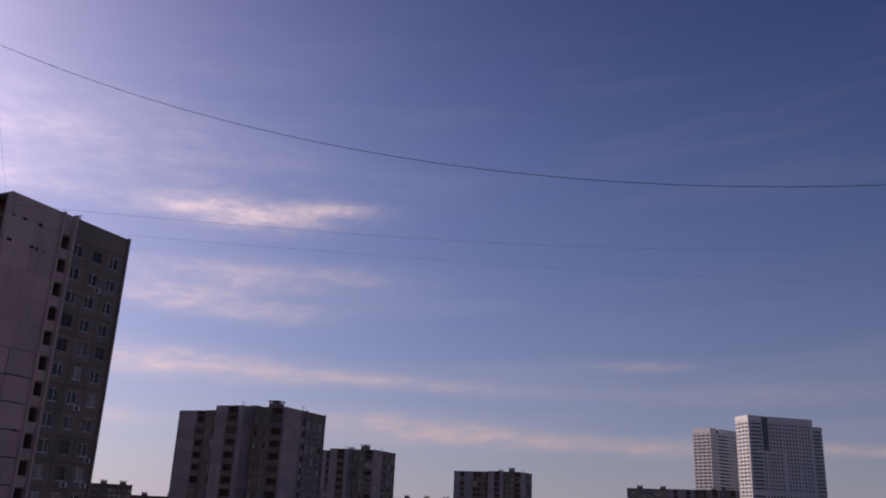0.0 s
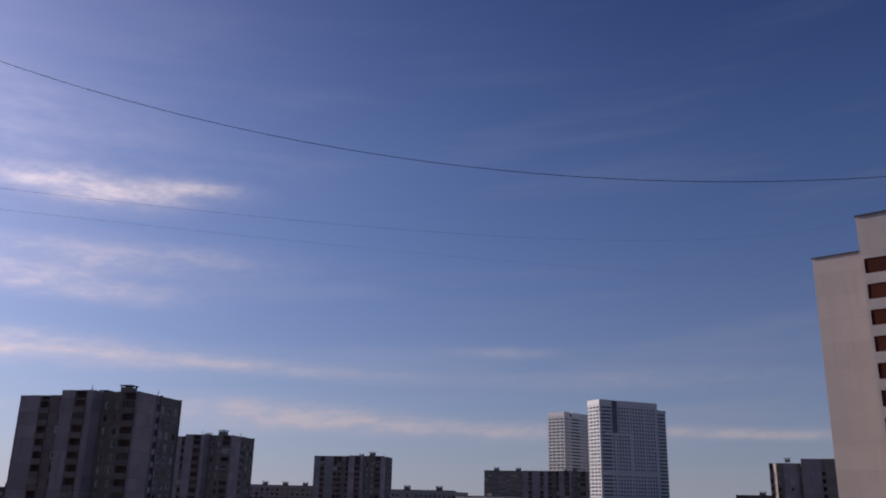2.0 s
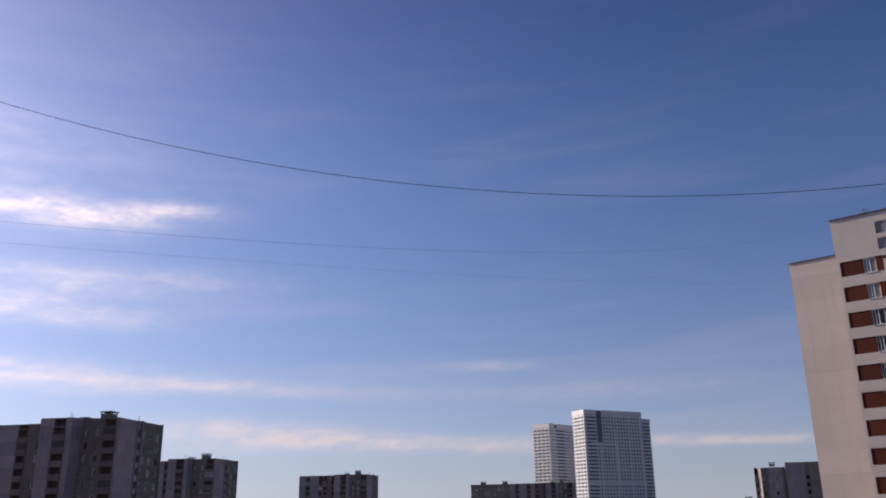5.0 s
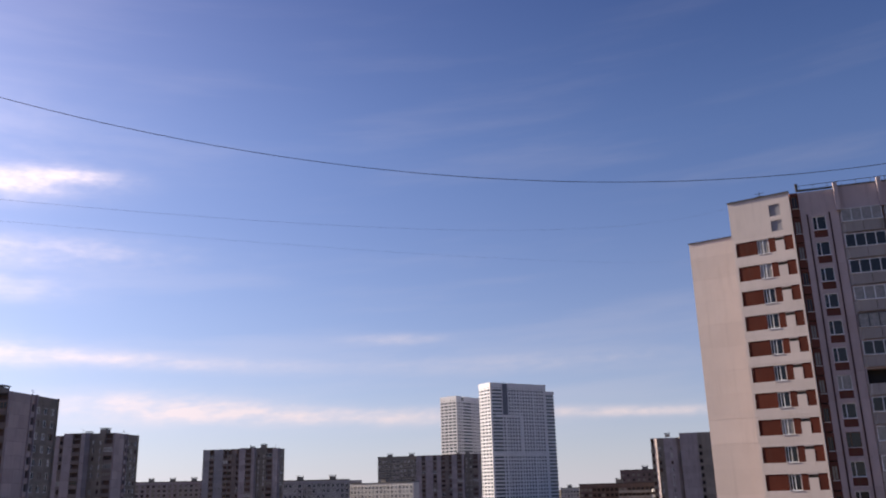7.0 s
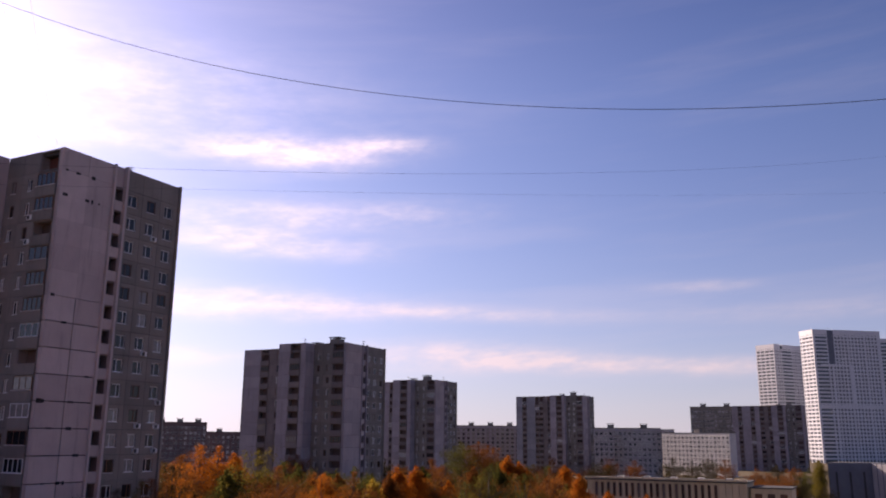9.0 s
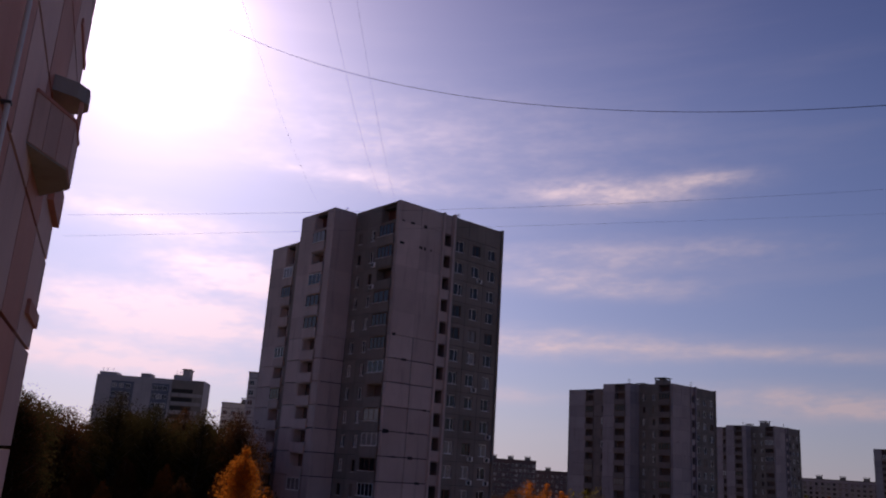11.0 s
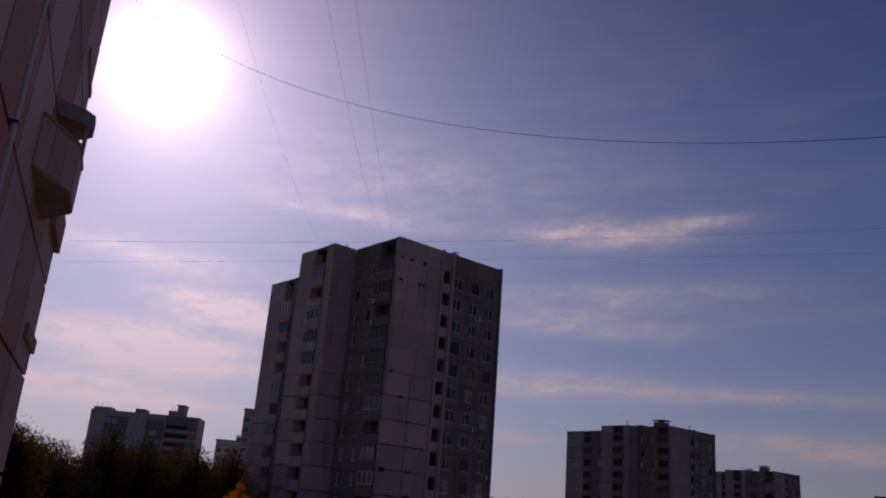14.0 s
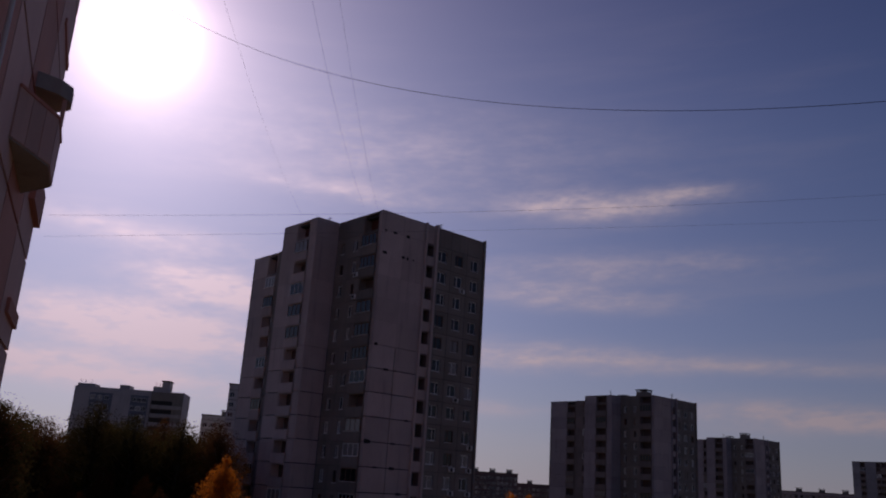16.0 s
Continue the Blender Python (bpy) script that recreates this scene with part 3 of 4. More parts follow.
# ---- cream tower with red bands ----
def banded_storey_mesh(w, h):
    def build():
        g = Geo()
        hole = (0.3, 6.25, 0.8, 2.4)
        a, b, c, d = 0.0, w, 0.003, h - 0.003
        x0, x1, z0, z1 = hole
        o = [(a, c), (b, c), (b, d), (a, d)]
        i = [(x0, z0), (x1, z0), (x1, z1), (x0, z1)]
        for k in range(4):
            j = (k + 1) % 4
            g.quad([(o[k][0], 0, o[k][1]), (o[j][0], 0, o[j][1]), (i[j][0], 0, i[j][1]), (i[k][0], 0, i[k][1])])
            g.quad([(i[k][0], 0, i[k][1]), (i[j][0], 0, i[j][1]), (i[j][0], 0.3, i[j][1]), (i[k][0], 0.3, i[k][1])])
            g.quad([(o[j][0], 0, o[j][1]), (o[k][0], 0, o[k][1]), (o[k][0], 0.3, o[k][1]), (o[j][0], 0.3, o[j][1])])
        return g.mesh("panel", ["cream"])
    return cached("banded", build)


def banded_tower():
    rng = random.Random(21)
    x, y = place(-35.95, 93.4)
    root = thing("apartment_tower", x, y, -50, "tall cream apartment tower with brick-red window bands and balconies", "building")
    h, w, roof = 2.73, 6.43, 47.1
    rows = 15
    first = 42.4 - 2.4          # floor of the top banded storey
    for s in range(rows):
        z = first - s * h
        if z < -0.5:
            break
        m = Matrix.Translation((0, 0, z))
        part("panel", banded_storey_mesh(w, h), root, m)
        part("red_infill", box_mesh(("red_infill", 1), 0.3, 2.55, 0.05, 0.2, 0.8, 2.4, "red"), root, m, "brick-red infill panel")
        part("red_infill", box_mesh(("red_infill", 2), 3.75, 4.45, 0.05, 0.2, 0.8, 2.4, "red"), root, m, "brick-red infill panel")
        part("red_infill", box_mesh(("red_infill", 3), 5.35, 6.25, 0.05, 0.2, 0.8, 2.4, "red"), root, m, "brick-red infill panel")
        part("pier", box_mesh(("pier", 1), 4.45, 5.35, 0.02, 0.2, 0.8, 2.0, "cream"), root, m)
        part("slot", box_mesh(("slot", 1), 4.45, 5.35, 0.12, 0.2, 2.0, 2.3, "core"), root, m)
        part("lintel", box_mesh(("lintel", 1), 4.45, 5.35, 0.02, 0.2, 2.3, 2.4, "cream"), root, m)
        add_window(root, m @ Matrix.Translation((2.55, 0.1, 0.8)), 1.2, 1.6, (0.25, 0.5), "white", True)
    # attic with two small openings
    za = first + h
    zs = [za + 0.004, 43.05, 44.25, 44.75, 46.05, roof]
    part("attic", lattice([0, 4.25, 5.4, w], zs, lambda i, j: i != 1 or j in (0, 2, 4), 0, 0.3, ["cream"], "attic"), root)
    for z in (43.0, 44.7):
        part("vent_window", box_mesh(("vent_window", z), 4.2, 5.45, 0.1, 0.16, z, z + 1.4, "panel_blue"), root, None, "grey louvred attic opening")
    g = Geo()
    g.box(-0.1, w + 0.05, -0.12, 0.35, roof, roof + 0.1)
    part("coping", g.mesh("coping", ["roof"]), root)
    # side wall and set-back wing with thin joints
    g = Geo()
    g.box(0.0, 0.3, 0.31, 9.0, 0, roof)
    part("side_wall", g.mesh("side_wall", ["block_brown"]), root)
    wing = 45.05
    m0 = Matrix.Translation((-6.65, 6.23, 0))
    z = wing - 1.9
    part("panel", panel_mesh(6.63, 1.9, None, "cream", 0.3, 0.006), root, m0 @ Matrix.Translation((0, 0, z)))
    while z > 0.1:
        hh = min(h, z)
        z -= hh
        part("panel", panel_mesh(6.63, hh, None, "cream", 0.3, 0.006), root, m0 @ Matrix.Translation((0, 0, z)))
    g = Geo()
    g.box(-6.6, -0.02, 6.50, 16.0, 0, wing - 0.2)
    part("wing_body", g.mesh("wing_body", ["cream"]), root)
    g = Geo()
    g.box(-6.75, 0.0, 6.13, 16.1, wing, wing + 0.1)
    part("coping", g.mesh("coping", ["roof"]), root)
    # recessed strip with stair windows
    h = 2.82
    m1 = Matrix.Translation((w, 0.5, 0)) @ pose(0, 0, 0, 0, 0, 30)
    for s in range(17):
        z = 44.3 - s * h
        if z < -2:
            break
        m = m1 @ Matrix.Translation((0, 0, z))
        part("brown_panel", panel_mesh(0.95, h, (0.2, 0.8, 1.0, 2.4), "niche"), root, m, "brown-red stair panel")
        add_window(root, m @ Matrix.Translation((0.2, 0.1, 1.0)), 0.6, 1.4, (0.5,), "brown_frame", True)
    # second face: window column between dark strips, then glazed balconies
    m2 = Matrix.Translation((w + 0.72, 0.95, 0)) @ pose(0, 0, 0, 0, 0, 16)
    floor0 = 41.75
    for s in range(16):
        z = floor0 - s * h
        if z < -2.8:
            break
        m = m2 @ Matrix.Translation((0, 0, z))
        part("panel", panel_mesh(1.0, h, None, "mauve", 0.3, 0.008), root, m)
        part("panel", panel_mesh(1.6, h, (0.13, 1.47, 0.15, 2.5), "mauve", 0.3, 0.008), root, m @ Matrix.Translation((1.0, 0, 0)))
        part("red_infill", box_mesh(("red_infill", 4), 0.13, 1.47, 0.08, 0.2, 0.15, 1.0, "niche"), root, m @ Matrix.Translation((1.0, 0, 0)))
        add_window(root, m @ Matrix.Translation((1.13, 0.1, 1.0)), 1.34, 1.5, (0.33,), "white" if rng.random() < 0.8 else "brown_frame", True)
        part("dark_strip", box_mesh(("dark_strip", 1), 0.62, 0.78, -0.06, 0.0, 0, h, "strip"), root, m)
        part("dark_strip", box_mesh(("dark_strip", 2), 2.8, 2.96, -0.06, 0.0, 0, h, "strip"), root, m)
        part("panel", panel_mesh(1.2, h, None, "mauve", 0.3, 0.008), root, m @ Matrix.Translation((2.6, 0, 0)))
        for b in range(3):
            mb = m @ Matrix.Translation((3.8 + b * 4.2, 0, 0.4))
            part("loggia", loggia_mesh(4.2, h, "mauve"), root, mb)
            part("parapet", cached(("bow", 1), bow_parapet), root, mb, "white curved balcony parapet")
            if rng.random() < 0.88:
                add_window(root, mb @ Matrix.Translation((0.15, -0.3, 1.1)), 3.9, 1.45, (0.25, 0.5, 0.75), "white" if rng.random() < 0.75 else "dark", True)
    g = Geo()
    g.box(0, 3.8, 0, 0.3, floor0 + h, roof)
    g.box(3.8, 16.4, 0.02, 0.3, floor0 + h + 0.3, roof + 0.2)
    for b in range(4):
        g.box(3.8 + b * 4.2 - 0.2, 3.8 + b * 4.2 + 0.2, -0.5, 0.02, floor0 + h, roof + 0.6)
    part("attic", g.mesh("attic", ["mauve"]), root, m2)
    g = Geo()
    g.box(-0.05, 16.5, -0.1, 0.35, roof + 0.2, roof + 0.3)
    g.box(-0.1, 0.15, -0.15, 0.2, roof + 0.3, roof + 1.0)
    part("coping", g.mesh("coping", ["roof"]), root, m2)
    g = Geo()
    g.box(0.05, 16.4, -0.02, 0.02, roof + 0.75, roof + 0.8)
    for i in range(12):
        g.box(0.3 + i * 1.4, 0.34 + i * 1.4, -0.02, 0.02, roof + 0.3, roof + 0.75)
    part("roof_rail", g.mesh("roof_rail", ["dark"]), root, m2)
    # inner core and roofs
    g = Geo()
    g.box(0.4, w - 0.1, 0.4, 12.0, 0, roof - 0.3)
    part("core", g.mesh("core", ["core"]), root)
    g = Geo()
    g.box(0.1, 16.2, 1.5, 12.0, 0, roof - 0.3)
    part("core", g.mesh("core", ["core"]), root, m2)
    antenna(root, 3.2, 1.5, roof - 0.3, 1.5)
    return root


def bow_parapet():
    """A balcony front whose ends bend back to the wall, with a seam in the middle."""
    g = Geo()
    pts = [(0.05, 0.0), (0.35, -0.32), (2.07, -0.42)], [(2.13, -0.42), (3.85, -0.32), (4.15, 0.0)]
    for run in pts:
        for (ax, ay), (bx, by) in zip(run, run[1:]):
            g.quad([(ax, ay, -0.1), (bx, by, -0.1), (bx, by, 1.05), (ax, ay, 1.05)])
            g.quad([(ax, ay + 0.1, 1.05), (ax, ay, 1.05), (bx, by, 1.05), (bx, by + 0.1, 1.05)])
            g.quad([(bx, by + 0.1, -0.1), (ax, ay + 0.1, -0.1), (ax, ay + 0.1, 1.05), (bx, by + 0.1, 1.05)])
            g.quad([(ax, ay, -0.1), (ax, ay + 0.1, -0.1), (bx, by + 0.1, -0.1), (bx, by, -0.1)])
    return g.mesh("parapet", ["parapet"])


banded_tower()


# ---- white high-rises ----
def high_rise(az, d, rot, length, depth, roof, floors, label, slot=None, wing=0.0, wing_drop=0.0, strips=(0.02, 0.16)):
    """White high-rise: dark glazing behind storey bands and piers. The near corner stands at az, d; its long front runs off at rot."""
    x, y = place(az, d)
    root = thing("high_rise", x, y, rot, label, "building", "white high-rises")
    h = (roof - 6.0) / floors
    g = Geo()
    g.box(0.4, length - 0.4, 0.4, depth - 0.4, 0, roof - 1)
    if wing:
        g.box(length - 0.4, length + wing - 0.4, 3.4, depth - 0.4, 0, roof - 1 - wing_drop)
    part("glazing", g.mesh("glazing", ["tower_glass"]), root)
    ring = Geo()
    for x0, x1, y0, y1 in ((0, length, 0, 0.6), (0, length, depth - 0.6, depth), (0, 0.6, 0.6, depth - 0.6), (length - 0.6, length, 0.6, depth - 0.6)):
        ring.box(x0, x1, y0, y1, 0, h * 0.46)
    ring = ring.mesh("storey_band", ["tower_white"])
    for f in range(floors):
        part("storey_band", ring, root, Matrix.Translation((0, 0, 3.0 + f * h)))
    if wing:
        g = Geo()
        g.box(length, length + wing, 3, 3.6, 0, h * 0.46)
        g.box(length + wing - 0.6, length + wing, 3.6, depth, 0, h * 0.46)
        g = g.mesh("storey_band", ["tower_white"])
        for f in range(floors - int(wing_drop / h)):
            part("storey_band", g, root, Matrix.Translation((0, 0, 3.0 + f * h)))
    g = Geo()
    g.box(-0.1, length * 0.21, -0.1, depth, roof - 4.5, roof)
    g.box(length * 0.30, length + 0.1, -0.1, depth, roof - 4.5, roof)
    g.box(length * 0.21, length * 0.30, 4.0, depth, roof - 4.5, roof - 0.5)
    part("crown", g.mesh("crown", ["tower_white"]), root, label="white blind parapet storey")
    if wing:
        g = Geo()
        g.box(length, length + wing + 0.1, 2.9, depth, roof - wing_drop - 3.0, roof - wing_drop)
        part("crown", g.mesh("crown", ["tower_white"]), root)
    n = int(length / 3.3)
    for i in range(n + 1):
        if strips[0] < i / n < strips[1]:
            continue
        wide = 1.9 if i % 5 == 0 else 1.3
        part("pier", box_mesh(("pier", wide, roof), 0, wide, -0.02, 0.5, 0, roof - 4.5, "tower_white"), root, Matrix.Translation((min(i * length / n, length - wide), 0, 0)))
    for i in range(int(depth / 5.5) + 1):
        part("pier", box_mesh(("pier_side", roof), -0.02, 0.5, 0, 0.8, 0, roof - 4.5, "tower_white"), root, Matrix.Translation((0, min(i * 5.5, depth - 0.8), 0)))
    if slot:
        g = Geo()
        g.box(length * 0.21, length * 0.30, -0.12, 0.4, roof - slot, roof - 0.4)
        part("slot", g.mesh("slot", ["hall"]), root, label="recessed grey vertical strip")
        g = Geo()
        g.box(-0.3, length + 0.3, -0.35, 0.6, roof * 0.41, roof * 0.41 + 1.9)
        part("belt", g.mesh("belt", ["tower_white"]), root)
        g = Geo()
        g.box(length * 0.51, length * 0.55, -0.35, 0.6, roof * 0.43, roof * 0.735)
        g.box(length * 0.09, length * 0.51, -0.35, 0.6, roof * 0.72, roof * 0.735)
        part("belt", g.mesh("belt", ["tower_white"]), root)
    for i in range(4):
        antenna(root, length * 0.3 + i * 1.5, depth * 0.4, roof, 2.5)
    return root


high_rise(-19.38, 812, 14.8, 67, 20, 116, 33, "white high-rise with rows of dark windows and a recessed strip", slot=32, wing=12.5, wing_drop=6.0)
high_rise(-17.05, 905, 35, 44, 22, 114, 32, "slender white high-rise with storey bands, partly hidden", strips=(0.25, 0.55))


# ---- slab blocks ----
def slab(name, label, az0, d0, az1, d1, roof, wall, cols, floors, base=2.0, deep=12.0, win=(1.5, 1.5), attic=1.6, vents=2, balcony_cols=(), frame_mat="white"):
    """A long block between two plan points, its windows in rows; cols windows along the front."""
    (ax, ay), (bx, by) = place(az0, d0), place(az1, d1)
    length, ang = math.hypot(bx - ax, by - ay), math.degrees(math.atan2(by - ay, bx - ax))
    root = thing(name, ax, ay, ang, label, "building")
    g = Geo()
    g.box(0, length, 0, deep, 0, roof)
    part("wall", g.mesh("wall", [wall]), root)
    g = Geo()
    g.box(-0.2, length + 0.2, -0.25, deep + 0.2, roof, roof + 0.3)
    part("roof", g.mesh("roof", ["roof"]), root)
    h = (roof - base - attic) / floors
    step = length / cols
    wm = one_window_mesh(win[0], min(win[1], h - 0.9), (0.5,), frame_mat)
    g = Geo()
    for f in range(floors + 1):
        g.box(0, length, -0.04, 0, base + f * h - 0.06, base + f * h + 0.06)
    part("joints", g.mesh("joints", ["core"]), root)
    bal = Geo()
    bal.box(0.1, step - 0.1, -1.0, -0.9, 0, 1.0)
    bal.box(0.1, 0.2, -0.9, 0, 0, 1.0)
    bal.box(step - 0.2, step - 0.1, -0.9, 0, 0, 1.0)
    bal.box(0.1, step - 0.1, -0.9, 0, -0.12, 0.0)
    bal = bal.mesh("balcony", ["parapet"])
    for c in range(cols):
        for f in range(floors):
            z = base + f * h
            part("window", wm, root, Matrix.Translation((c * step + (step - win[0]) / 2, -0.1, z + 0.75)))
            if c in balcony_cols:
                part("balcony", bal, root, Matrix.Translation((c * step, 0, z)))
    n = max(1, int(deep / 4))
    for f in range(floors):
        for c in range(n):
            part("window", wm, root, Matrix.Translation((0, 0, 0)) @ Matrix.Translation((-0.1, deep - (c + 0.5) * deep / n + win[0] / 2, base + f * h + 0.75)) @ pose(0, 0, 0, 0, 0, -90))
    for v in range(vents):
        vent_house(root, length * (v + 0.5) / vents - 1.5, deep * 0.4, roof + 0.3, 3.2, 2.5, 1.6)
    return root


slab("apartment_block", "long pale panel block with dark windows and balconies", -5.5, 420, -9.78, 420.5, 23.2, "block_grey", 14, 8, balcony_cols=(4, 5, 13))
slab("apartment_block", "long whitewashed panel block behind the school", -9.84, 480, -14.0, 453, 21.6, "block_white", 17, 8, vents=1, deep=5.0)
slab("apartment_block", "far block seen over the roofs", -9.7, 700, -10.65, 700, 26.3, "block_grey", 5, 9, vents=0)
slab("apartment_block", "long low panel block with stacked balconies behind trees", 4.6, 520, -0.6, 520, 25.6, "panel_far", 16, 9, vents=4, balcony_cols=(1, 2, 3, 6, 7, 8, 11, 12, 13, 14), frame_mat="brown_frame")
slab("apartment_block", "grey block with loggias beside a tower", -11.69, 570, -14.6, 566, 38.9, "panel_grey", 12, 12, vents=2, balcony_cols=(4, 5))
slab("apartment_block", "distant brick block above autumn trees", 23.4, 480, 20.0, 480, 25.2, "block_brown", 12, 8, vents=3)
slab("apartment_block", "distant low brick block above trees", 20.0, 520, 16.9, 520, 20.6, "block_brown", 10, 6, vents=2)
dark_block = slab("apartment_block", "dark brown block with long balcony rows", -24.88, 400, -29.9, 396, 17.9, "block_brown", 18, 6, vents=1, balcony_cols=tuple(range(9, 18)), frame_mat="brown_frame")
for f in range(6):
    wedge = Geo()
    wedge.prism([(0.0, -0.06), (0.6, -2.0), (2.6, -2.0), (2.6, -0.06)], 0, 1.3)
    part("white_balcony", wedge.mesh("white_balcony", ["block_white"]), dark_block, Matrix.Translation((32.0, 0, 2.0 + f * 2.4)), "sunlit white balcony")
slab("apartment_block", "brown upper block rising behind a lower one", -27.6, 520, -30.6, 516, 25.5, "block_brown", 9, 8, vents=1, frame_mat="brown_frame")
slab("apartment_block", "small sunlit white block in the distance", -23.7, 620, -24.9, 620, 16.2, "block_white", 6, 5, vents=1)
slab("apartment_block", "pale tower sliver beside the near tower", 39.5, 262, 37.0, 262, 42.0, "block_grey", 5, 13, vents=0, deep=14)
slab("apartment_block", "pale low roof behind poplars", 41.0, 300, 38.0, 300, 34.6, "block_white", 6, 10, vents=1, deep=10)


# long tower block behind the poplars, and its raised parts
def poplar_block():
    (ax, ay), (bx, by) = place(48.85, 300), place(42.3, 292)
    length, ang = math.hypot(bx - ax, by - ay), math.degrees(math.atan2(by - ay, bx - ax))
    root = thing("apartment_block", ax, ay, ang, "long grey panel block with dark window fields behind poplars", "building")
    roof = 40.6
    g = Geo()
    g.box(0, length, 0.3, 13, 0, roof)
    part("wall", g.mesh("wall", ["block_grey"]), root)
    for x0, w, cols in ((5.0, 7.2, 3), (18.0, 5.6, 3)):
        part("window_field", box_mesh(("window_field", w), 0, w, 0.15, 0.3, 18.0, 38.8, "hall"), root, Matrix.Translation((x0, 0, 0)), "dark blue-grey window field")
        for c in range(cols):
            for f in range(7):
                part("window", one_window_mesh(1.5, 1.5, (0.5,), "white"), root, Matrix.Translation((x0 + 0.3 + c * (w - 0.6) / cols, 0.06, 36.6 - f * 2.8)))
    part("dark_bay", box_mesh(("dark_bay", 1), 24.5, length, -0.2, 0.3, 0, roof - 0.3, "panel_grey"), root, None, "darker bay with long loggias")
    for f in range(7):
        # no opening here: a dark sheet stands in for the shaded loggia
        part("long_loggia", box_mesh(("long_loggia", 1), 24.8, 31.5, -0.28, -0.2, 0, 1.3, "core"), root, Matrix.Translation((0, 0, 36.2 - f * 2.8)))
        part("parapet", box_mesh(("long_parapet", 1), 24.8, length - 0.2, -0.5, -0.2, 0, 1.1, "parapet"), root, Matrix.Translation((0, 0, 35.0 - f * 2.8)))
    for x0, x1, z1 in ((0.5, 6.0, 41.6), (13.8, 17.0, 41.9), (24.5, 29.5, 42.2), (27.2, 29.5, 44.0)):
        g = Geo()
        g.box(x0, x1, 1.0 if x0 != 27.2 else 1.2, 7.0, roof, z1)
        part("roof_house", g.mesh("roof_house", ["block_grey"]), root)
    g = Geo()
    g.box(26.9, 29.8, 0.9, 7.3, 44.0, 44.3)
    part("cap", g.mesh("cap", ["roof"]), root)
    for x0, z in ((1.2, 41.6), (2.6, 41.6), (4.4, 41.6), (25.2, 42.2), (26.4, 42.2)):
        antenna(root, x0, 2.0, z, 1.4)


poplar_block()


def end_block():
    """Panel block whose ribbed end wall shows a bright corner and a strip of small windows."""
    x, y = place(-29.66, 362)
    root = thing("apartment_block", x, y, -30, "tall grey panel block with a window strip in its end wall", "building")
    rng = random.Random(41)
    h = 2.8
    # the panel_dark bay is flat, its colour stands in for a shaded recess
    facade(root, 0, 0, 0, [(1.7, "loggia", "panel_grey"), (3.4, "winsmall", "panel_grey"), (2.0, "blank", "panel_far"), (1.7, "winsmall", "panel_far"), (1.5, "blank", "panel_far"), (1.2, "blank", "panel_dark")], 1.6, 11, h, rng, False, 3.0)
    facade(root, 11.6, -2.0, 0, [(7.0, "blank", "panel_far"), (1.5, "stair", "panel_grey"), (6.4, "blank", "panel_grey")], 1.6, 11, h, rng, False, 4.6)
    g = Geo()
    g.prism([(1.3, 0.0), (2.5, -1.2), (2.5, 0.0)], 0, 35.2)
    part("fin", g.mesh("fin", ["panel_end"]), root, label="sunlit pale fin")
    g = Geo()
    g.box(0.1, 11.4, 1.5, 40, 0, 35)
    g.box(11.7, 26, -0.5, 40, 0, 36)
    part("core", g.mesh("core", ["panel_grey"]), root)
    g = Geo()
    g.box(0.0, 0.25, 0.3, 14, 0, 35.4)
    part("side_wall", g.mesh("side_wall", ["panel_grey"]), root)
    vent_house(root, 6, 4, 36, 2, 2, 1)


end_block()


def school():
    (ax, ay), (bx, by) = place(-4.9, 152), place(-14.7, 146)
    length, ang = math.hypot(bx - ax, by - ay), math.degrees(math.atan2(by - ay, bx - ax))
    root = thing("school", ax, ay, ang, "three-storey school of yellowish plaster with tall windows", "building")
    g = Geo()
    g.box(0, length, 0.3, 9, 0, 10.8)
    part("wall", g.mesh("wall", ["school"]), root)
    g = Geo()
    g.box(-0.3, length + 0.3, -0.3, 9.3, 10.8, 11.0)
    g.box(-0.3, length + 0.3, -0.36, -0.06, 11.0, 11.3, 1)
    part("roof", g.mesh("roof", ["roof", "school"]), root)
    n = 25
    step = length / n
    for i in range(n):
        for f in range(3):
            m = Matrix.Translation((i * step, 0, 0.9 + f * 3.3))
            glazed = 0 < i < 21
            part("panel", panel_mesh(step, 3.3, (0.27, step - 0.27, 0.6, 2.9) if glazed else None, "school"), root, m)
            if glazed:
                add_window(root, m @ Matrix.Translation((0.27, 0.1, 0.6)), step - 0.54, 2.3, (0.5,), "brown_frame", False)
    for i in range(5):
        g = Geo()
        xx = 4 + i * 4.6
        g.box(xx, xx + 0.9, 5, 6.0, 11.0, 11.25)
        g.box(xx - 0.1, xx + 1.0, 4.9, 6.1, 11.25, 11.33)
        part("skylight", g.mesh("skylight", ["block_white"]), root)
    g = Geo()
    g.box(length + 0.35, length + 6.5, 2, 9, 0, 10.0)
    wing = part("wing", g.mesh("wing", ["school"]), root)
    g = Geo()
    g.box(length + 0.36, length + 6.7, 1.8, 9.2, 10.004, 10.2)
    part("wing_roof", g.mesh("wing_roof", ["roof"]), wing)
    for i in range(3):
        part("wing_window", box_mesh(("wing_window", 1), 0, 1.1, -0.05, 0.05, 7.0, 9.2, "brown_frame"), wing, Matrix.Translation((length + 1.0 + i * 1.9, 2, 0)))


school()


